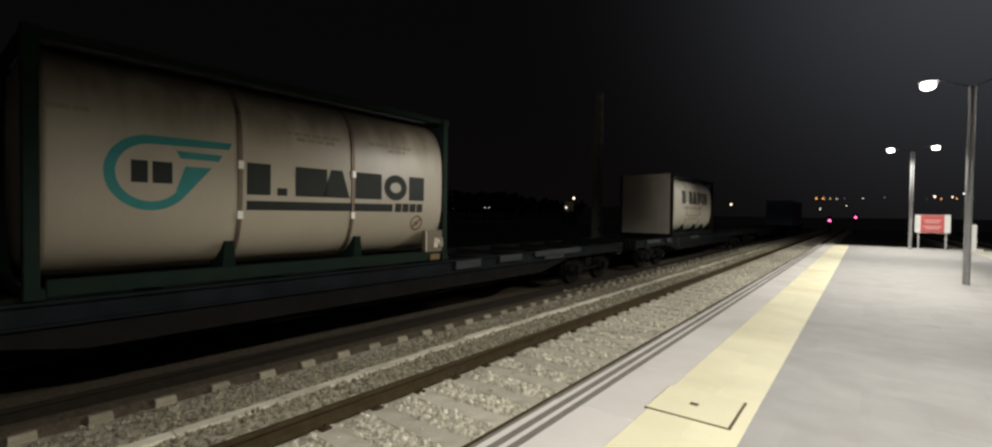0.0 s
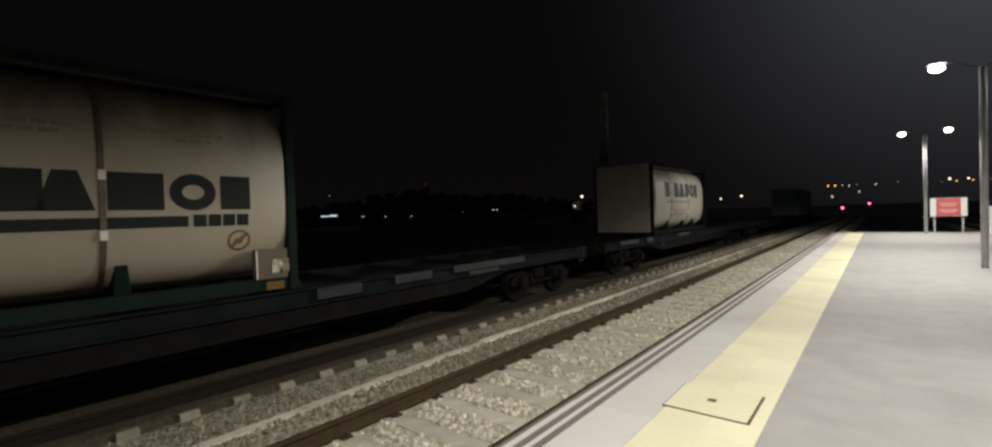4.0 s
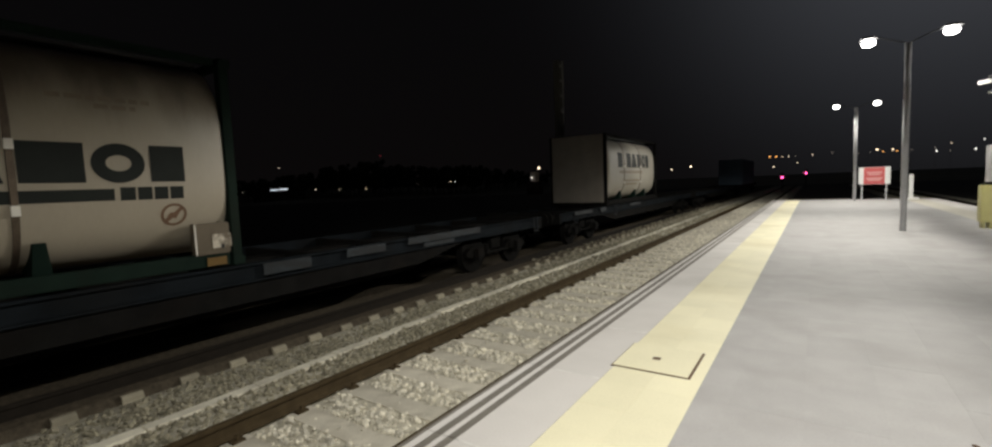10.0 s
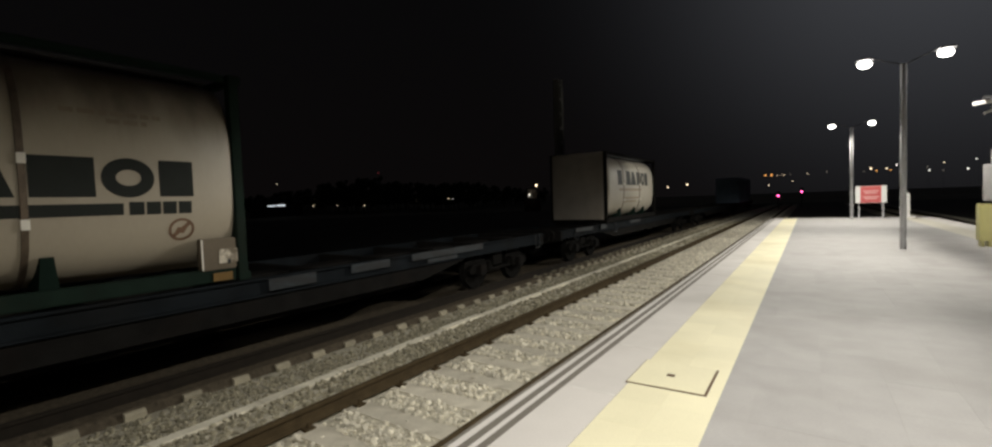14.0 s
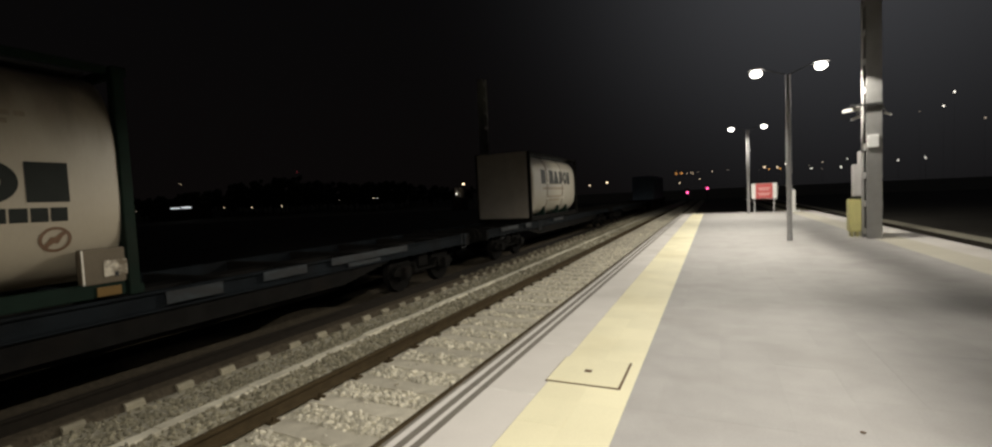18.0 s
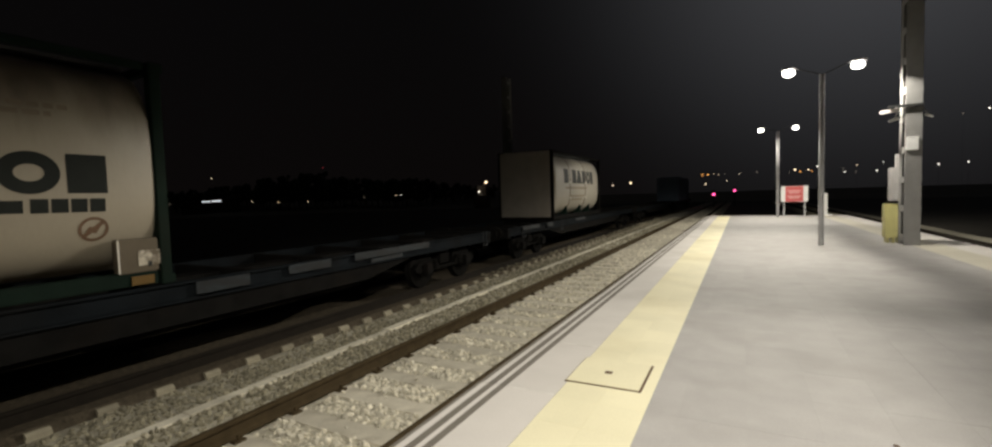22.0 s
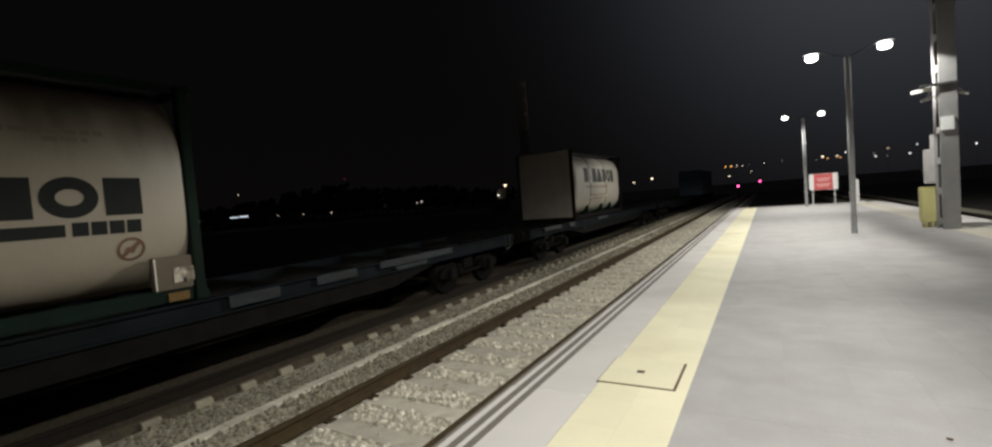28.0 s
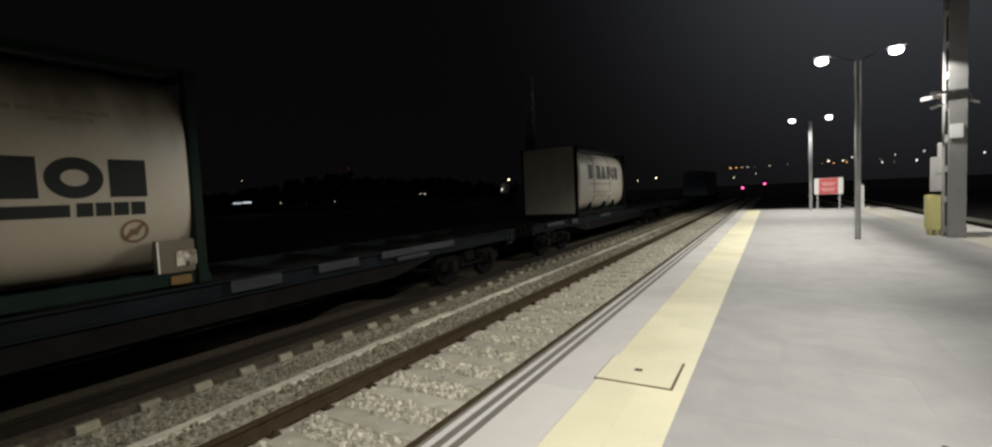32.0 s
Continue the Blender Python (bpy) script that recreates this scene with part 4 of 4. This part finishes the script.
        for s in (-1, 1):
            for dy in (-0.9, 0.9):
                part("axle_box", box(B(), s * 1.10 - 0.09, s * 1.10 + 0.09, yy + dy - 0.13, yy + dy + 0.13, 0.33, 0.60, 0.02), M_WAGON, frame_ob)
                bm = B()
                for q in range(4):
                    tube(bm, (s * 1.06, yy + dy * 0.62, 0.44 + q * 0.06), (s * 1.06, yy + dy * 0.62, 0.47 + q * 0.06), 0.085, n=12)
                part("spring", bm, M_UNDER, frame_ob)
        for dy in (-0.9, 0.9):
            wheelset(base, yy + dy)
    # thin raised patches, paler than the sill
    for a, b, z0, z1 in plates:
        part("side_patch", box(B(), 1.202, 1.214, a - y0, b - y0, z0, z1, 0.003), M_PLATE, base, "pale patch on the side sill")
    for yy in rails:
        bm = B()
        tube(bm, (1.19, yy - y0, 0.74), (1.19, yy - y0, 1.16), 0.016, n=8)
        tube(bm, (1.19, yy - y0 + 0.22, 0.74), (1.19, yy - y0 + 0.22, 1.16), 0.016, n=8)
        tube(bm, (1.19, yy - y0, 0.76), (1.19, yy - y0 + 0.22, 0.76), 0.016, n=8)
        part("handrail", bm, M_PLATE, base, "pale shunter's handrail")
    return base


wagon_a = flat_wagon(-7.35, 12.35, [(3.75, 4.55, 0.93, 1.10), (5.25, 6.15, 0.97, 1.12), (6.75, 9.2, 1.0, 1.14), (7.2, 8.2, 0.90, 0.98)], (11.9,))
wagon_b = flat_wagon(13.55, 33.25, [(14.7, 16.2, 1.0, 1.13), (17.0, 17.6, 0.96, 1.12), (20.5, 22.0, 1.0, 1.12)], (14.7, 18.6))


wagon_c = flat_wagon(34.45, 54.15, [], ())
wagon_d = flat_wagon(55.35, 75.05, [], ())


def box_container(at_y):
    """A long corrugated container."""
    base = thing("box_container", (TRACK2, at_y, RAIL + 1.155), "dark blue corrugated container on a far wagon", "container", "")
    L, half, H = 12.19, 1.22, 2.86
    for s in (-1, 1):
        bm = B()
        outline = []
        y = 0.16
        while y < L - 0.3:
            outline += [(s * (half - 0.045), y), (s * (half - 0.045), y + 0.07), (s * (half - 0.01), y + 0.14), (s * (half - 0.01), y + 0.21)]
            y += 0.28
        outline.append((s * (half - 0.045), L - 0.16))
        low = [bm.verts.new((px, py, 0.15)) for px, py in outline]
        high = [bm.verts.new((px, py, H - 0.10)) for px, py in outline]
        for i in range(len(outline) - 1):
            bm.faces.new((low[i], low[i + 1], high[i + 1], high[i]))
        part("side_wall", bm, M_BLUEBOX, base)
        for za, zb in ((0.0, 0.15), (H - 0.10, H)):
            part("side_rail", box(B(), *sorted((s * half, s * (half - 0.08))), 0.16, L - 0.16, za, zb), M_BLUEBOX, base)
        for ya in (0.0, L - 0.16):
            part("corner_post", box(B(), *sorted((s * half, s * (half - 0.16))), ya, ya + 0.16, 0.0, H, 0.01), M_BLUEBOX, base)
    for ya in (0.02, L - 0.06):
        part("end_wall", box(B(), -half + 0.16, half - 0.16, ya, ya + 0.04, 0.0, H - 0.01), M_BLUEBOX, base)
    part("roof", box(B(), -half + 0.08, half - 0.08, 0.06, L - 0.06, H - 0.05, H - 0.02), M_BLUEBOX, base)
    return base


third = box_container(59.5)


# ---- far lights, each on its post, and the far hut ----
def far_light(az, el, dist, size, mat, label):
    x, y = dist * math.sin(math.radians(az)), dist * math.cos(math.radians(az))
    z = 1.5 + dist * math.tan(math.radians(el))
    g = hill_height(x, y)
    if z - g < 1.2:
        g = z - 1.2
    base = thing("distant_lamp", (x, y, g), label, "street lamp", "distant street lamps")
    bm = B()
    tube(bm, (0, 0, -0.6), (0, 0, z - g - size * 0.5), 0.018, 0.012, n=6)
    part("post", bm, M_DARK, base)
    bm = B()
    bmesh.ops.create_icosphere(bm, subdivisions=2, radius=size * 0.62, matrix=Matrix.Translation((0, 0, z - g)))
    part("globe", bm, mat, base, "glowing globe")
    return base


WARM, AMB, COOL = "warm lit street lamp on a far slope", "amber lit street lamp in the distance", "white lit street lamp in the distance"
for az, el, size, mat, label in (
    (-58.65, 2.90, 0.32, M_WARM, WARM), (-55.03, 0.36, 0.34, M_WARM, WARM), (-52.41, 0.28, 0.30, M_WARM, WARM), (-49.42, 0.26, 0.32, M_WARM, WARM),
    (-62.4, 0.35, 0.30, M_DIM, COOL), (-43.31, 0.59, 0.26, M_DIM, WARM), (-39.52, 0.71, 0.38, M_WARM, WARM), (-39.0, 0.69, 0.36, M_COOL, COOL),
    (-13.58, 1.05, 0.50, M_WARM, WARM), (-11.56, 1.28, 0.72, M_WARM, WARM),
    (-3.87, 1.90, 0.50, M_AMBER, AMB), (-3.31, 1.88, 0.52, M_AMBER, AMB), (-2.76, 1.87, 0.24, M_WARM, AMB), (-2.21, 1.83, 0.30, M_WARM, AMB), (-1.62, 1.88, 0.2, M_DIM, AMB),
    (-0.18, 1.85, 0.28, M_WARM, AMB), (1.42, 1.95, 0.3, M_DIM, AMB), (-1.43, 1.16, 0.28, M_WARM, WARM), (-3.55, 0.83, 0.38, M_WARM, WARM), (3.47, 1.73, 0.25, M_DIM, AMB),
    (4.36, 1.75, 0.22, M_DIM, AMB), (4.87, 1.98, 0.60, M_WARM, WARM), (5.30, 1.76, 0.40, M_AMBER, AMB), (6.03, 1.91, 0.46, M_WARM, WARM), (6.30, 1.76, 0.36, M_AMBER, AMB), (6.74, 2.2, 0.42, M_COOL, COOL),
    (7.33, 1.77, 0.25, M_DIM, AMB), (8.84, 1.86, 0.24, M_DIM, COOL), (8.97, 1.54, 0.42, M_COOL, COOL), (9.91, 2.17, 0.26, M_WARM, WARM), (9.85, 1.48, 0.24, M_DIM, AMB), (11.40, 1.52, 0.44, M_COOL, COOL),
    (11.90, 2.28, 0.30, M_COOL, COOL), (15.65, 1.80, 0.44, M_COOL, COOL), (17.51, 1.88, 0.42, M_COOL, COOL), (17.12, 6.03, 0.26, M_DIM, COOL), (18.67, 6.24, 0.46, M_COOL, COOL), (19.35, 7.33, 0.52, M_COOL, COOL), (21.2, 4.85, 0.55, M_DIM, COOL),
):
    near = (15 < az < 18 and el < 2.5) or az < -38
    far_light(az, el, 124.0 if near else 235.0, size * (0.40 if near else 0.85), mat, label)


# a dim red lamp on a thin tower behind the trees
tower = thing("radio_tower", (250 * math.sin(math.radians(-47.65)), 250 * math.cos(math.radians(-47.65)), 0.5), "thin tower with a dim red lamp behind far trees", "tower")
part("shaft", tube(B(), (0, 0, -1.5), (0, 0, 18.2), 0.16, 0.06, n=6), M_DARK, tower)
part("red_lamp", tube(B(), (0, 0, 18.2), (0, 0, 18.9), 0.22, n=10), M_REDLAMP, tower, "dim red warning lamp")


def far_woods():
    """A dark belt of trees across the field: trunks under crowns of many uneven clumps."""
    rng = np.random.default_rng(11)
    t = (1 + 5 ** 0.5) / 2
    ico = np.array([(-1, t, 0), (1, t, 0), (-1, -t, 0), (1, -t, 0), (0, -1, t), (0, 1, t), (0, -1, -t), (0, 1, -t), (t, 0, -1), (t, 0, 1), (-t, 0, -1), (-t, 0, 1)]) / 1.9
    tri = np.array([(0, 11, 5), (0, 5, 1), (0, 1, 7), (0, 7, 10), (0, 10, 11), (1, 5, 9), (5, 11, 4), (11, 10, 2), (10, 7, 6), (7, 1, 8),
                    (3, 9, 4), (3, 4, 2), (3, 2, 6), (3, 6, 8), (3, 8, 9), (4, 9, 5), (2, 4, 11), (6, 2, 10), (8, 6, 7), (9, 8, 1)])
    verts, faces, base = [], [], 0
    for az in np.arange(-63.0, -27.5, 0.32):
        az = az + rng.uniform(-0.2, 0.2)
        dist = rng.uniform(160, 188)
        x, y = dist * math.sin(math.radians(az)), dist * math.cos(math.radians(az))
        g = hill_height(x, y)
        rise = 1.6 + 1.9 * math.exp(-((az + 49) / 8) ** 2) + 0.9 * math.exp(-((az + 37) / 4) ** 2)
        top = max(3.0, 1.5 + dist * math.tan(math.radians(rise)) * rng.uniform(0.72, 1.0) - g)
        stem = np.array([(0.2 * math.cos(a) * w, 0.2 * math.sin(a) * w, z) for w, z in ((1.3, -0.4), (0.5, top * 0.7)) for a in (0, 2.1, 4.2)])
        verts.append(stem + (x, y, g))
        faces.append(np.array([(0, 1, 4), (0, 4, 3), (1, 2, 5), (1, 5, 4), (2, 0, 3), (2, 3, 5)]) + base)
        base += 6
        for k in range(16):
            h = rng.uniform(0.28, 0.97)
            out = top * 0.26 * (1.1 - abs(h - 0.5)) * rng.uniform(0.2, 1.0)
            a = rng.uniform(0, 6.283)
            size = top * rng.uniform(0.06, 0.13)
            shape = ico * rng.uniform(0.6, 1.35, (12, 1)) * size
            verts.append(shape + (x + out * math.cos(a), y + out * math.sin(a), g + h * top))
            faces.append(tri + base)
            base += 12
    data = bpy.data.meshes.new("far_woods")
    data.from_pydata(np.concatenate(verts).tolist(), [], np.concatenate(faces).tolist())
    data.materials.append(M_FOLIAGE)
    return tagged(new("far_woods", data), "dark belt of trees across the field at night", "trees", kind="stuff")


far_woods()


def signal(az, el, dist):
    x, y = dist * math.sin(math.radians(az)), dist * math.cos(math.radians(az))
    z = 1.5 + dist * math.tan(math.radians(el))
    base = thing("railway_signal", (x, y, -1.0), "railway signal showing red beside the track", "railway signal", "railway signals")
    part("post", tube(B(), (0, 0, -0.1), (0, 0, z + 1.0 - 0.5), 0.07, n=10), M_DARK, base)
    part("head", box(B(), -0.22, 0.22, 0.0, 0.18, z + 1 - 0.6, z + 1 + 0.6, 0.03), M_DARK, base)
    part("lens", tube(B(), (0, 0, z + 1), (0, -0.05, z + 1), 0.15, n=18), M_SIGNALRED, base, "glowing red lens")


signal(-2.73, -0.32, 78.0)
signal(-0.67, 0.03, 88.0)

# small lit hut across the field
hx, hy = 118 * math.sin(math.radians(-29.3)), 118 * math.cos(math.radians(-29.3))
hut = thing("trackside_hut", (hx, hy, -1.0), "small pale plastered hut lit by a wall lamp", "hut")
part("wall", box(B(), -0.75, 0.75, -1.0, 1.0, 3.2, 5.6), M_PLASTER, hut)
# unseen lower part, added dark so only the gable shows lit
part("base_wall", box(B(), -1.6, 1.6, -1.3, 1.3, -0.1, 3.2), M_ROOF, hut, "unseen lower part, coloured dark")
part("roof", box(B(), -0.95, 0.95, -1.2, 1.2, 5.6, 5.85, 0.03), M_ROOF, hut)
far_light(-28.77, 1.93, 115.0, 0.42, M_WARM, "warm lit lamp beside a small hut")
far_light(-29.65, 0.81, 115.0, 0.28, M_COOL, "white lit lamp beside a small hut")

# long low building with a lit front
lx, ly = 150 * math.sin(math.radians(-58.8)), 150 * math.cos(math.radians(-58.8))
shed = new("long_shed")
shed.matrix_basis = pose(lx, ly, -1.0, 0, 0, 58.8)
tagged(shed, "long low dark building with a lit strip of windows", "building")
part("wall", box(B(), -7, 7, 0, 6, -0.5, 4.6), M_ROOF, shed)
part("roof", box(B(), -7.3, 7.3, -0.3, 6.3, 4.6, 4.9), M_ROOF, shed)
for a, b in ((-2.3, -0.15), (0.1, 2.3)):
    part("window", box(B(), a, b, -0.04, -0.002, 3.66 if a < 0 else 3.72, 3.96 if a < 0 else 4.12), M_WINDOW, shed, "lit window strip")

# ---- paving, piece by piece ----
COPING_W, YELLOW_W = 0.65, 0.66
coping_data = mesh("coping_stone", box(B(), 0.0, COPING_W - 0.002, 0.0014, 1.2186, -0.07, 0.0, 0.003), M_COPING)
strip_data = mesh("grip_strip", box(B(), 0.0, 0.055, 0.003, 1.217, 0.001, 0.004), M_GROOVE)
nose_data = mesh("edge_nosing", box(B(), -0.012, 0.022, 0.0, 1.22, -0.075, 0.004, 0.004), M_GROOVE)
y = 3.27 - 1.22 * 14
while y < END_Y - 1.2:
    shared("coping_stone", coping_data, platform, (EDGE_L, y, random.uniform(-0.0012, 0.0008)))
    shared("edge_nosing", nose_data, platform, (EDGE_L, y, 0.0))
    for off in (0.076, 0.176):
        shared("grip_strip", strip_data, platform, (EDGE_L + off, y, 0.0))
    shared("coping_stone", coping_data, platform, (EDGE_R, y + 1.22, random.uniform(-0.0012, 0.0008)), math.pi)
    y += 1.22

mortar_data = mesh("joint_mortar", box(B(), 0.26, COPING_W - 0.01, -0.009, 0.009, -0.03, 0.0018, 0.0005), M_MORTAR)
y = 3.27 - 1.22 * 2
while y < 18:
    shared("joint_mortar", mortar_data, platform, (EDGE_L, y, 0.0), random.uniform(-0.006, 0.006))
    y += 1.22

YL = EDGE_L + COPING_W
tile_data = mesh("tactile_tile", box(B(), 0.0004, 0.3296, 0.0004, 0.3996, -0.05, 0.002, 0.0006), M_YELLOW)
YR = EDGE_R - COPING_W - YELLOW_W
y = -13.55
far_tiles = B()
while y < END_Y - 0.4:
    for i in range(2):
        shared("tactile_tile", tile_data, platform, (YL + 0.33 * i, y, random.uniform(-0.0004, 0.0004)))
        box(far_tiles, YR + 0.33 * i + 0.001, YR + 0.33 * i + 0.329, y + 0.001, y + 0.399, -0.05, 0.002)
    y += 0.4
tagged(part("far_tactile_tiles", far_tiles, M_CREAM, platform, "cream tactile strip along the other edge"), kind="stuff")


def slab(w, d):
    return box(B(), 0.0004, w - 0.0004, 0.0004, d - 0.0004, -0.05, 0.0)


x_first = YL + YELLOW_W
columns = [(x_first, 0.21)]
while columns[-1][0] + columns[-1][1] < YR - 0.45:
    columns.append((columns[-1][0] + columns[-1][1], 0.41))
columns.append((columns[-1][0] + columns[-1][1], YR - columns[-1][0] - columns[-1][1]))
slab_data = {w: mesh("paving_slab", slab(w, 0.61), M_SLAB) for w in {c[1] for c in columns}}
far_bm = B()
y = 3.88 - 0.61 * 29
while y < END_Y - 0.61:
    for cx, w in columns:
        if 1.0 < y < 13.0:
            shared("paving_slab", slab_data[w], platform, (cx, y, random.uniform(-0.0004, 0.0004)))
        else:
            box(far_bm, cx + 0.0004, cx + w - 0.0004, y + 0.0004, y + 0.6096, -0.05, random.uniform(-0.0003, 0.0003))
    y += 0.61
tagged(part("far_paving", far_bm, M_SLAB, platform, "grey paving further along the platform"), kind="stuff")


# ---- movement of the train ----
ROLL = [(0.0, 3.455), (0.5, 2.74), (1.0, 2.13), (1.5, 1.58), (2.0, 1.10), (2.5, 0.70), (3.0, 0.37), (3.5, 0.16), (4.0, 0.045), (4.5, 0.0), (8.0, 0.0), (32.0, 0.0)]


def motions():
    for ob in (first, second, third, wagon_a, wagon_b, wagon_c, wagon_d):
        home = ob.matrix_basis.copy()
        walk(ob, [(t, Matrix.Translation((0, s, 0)) @ home) for t, s in ROLL])
    for ob, y in WHEELSETS:
        walk(ob, [(t, pose(0, y, WHEEL_R, -math.degrees(s / WHEEL_R), 0, 0)) for t, s in ROLL])


motions()
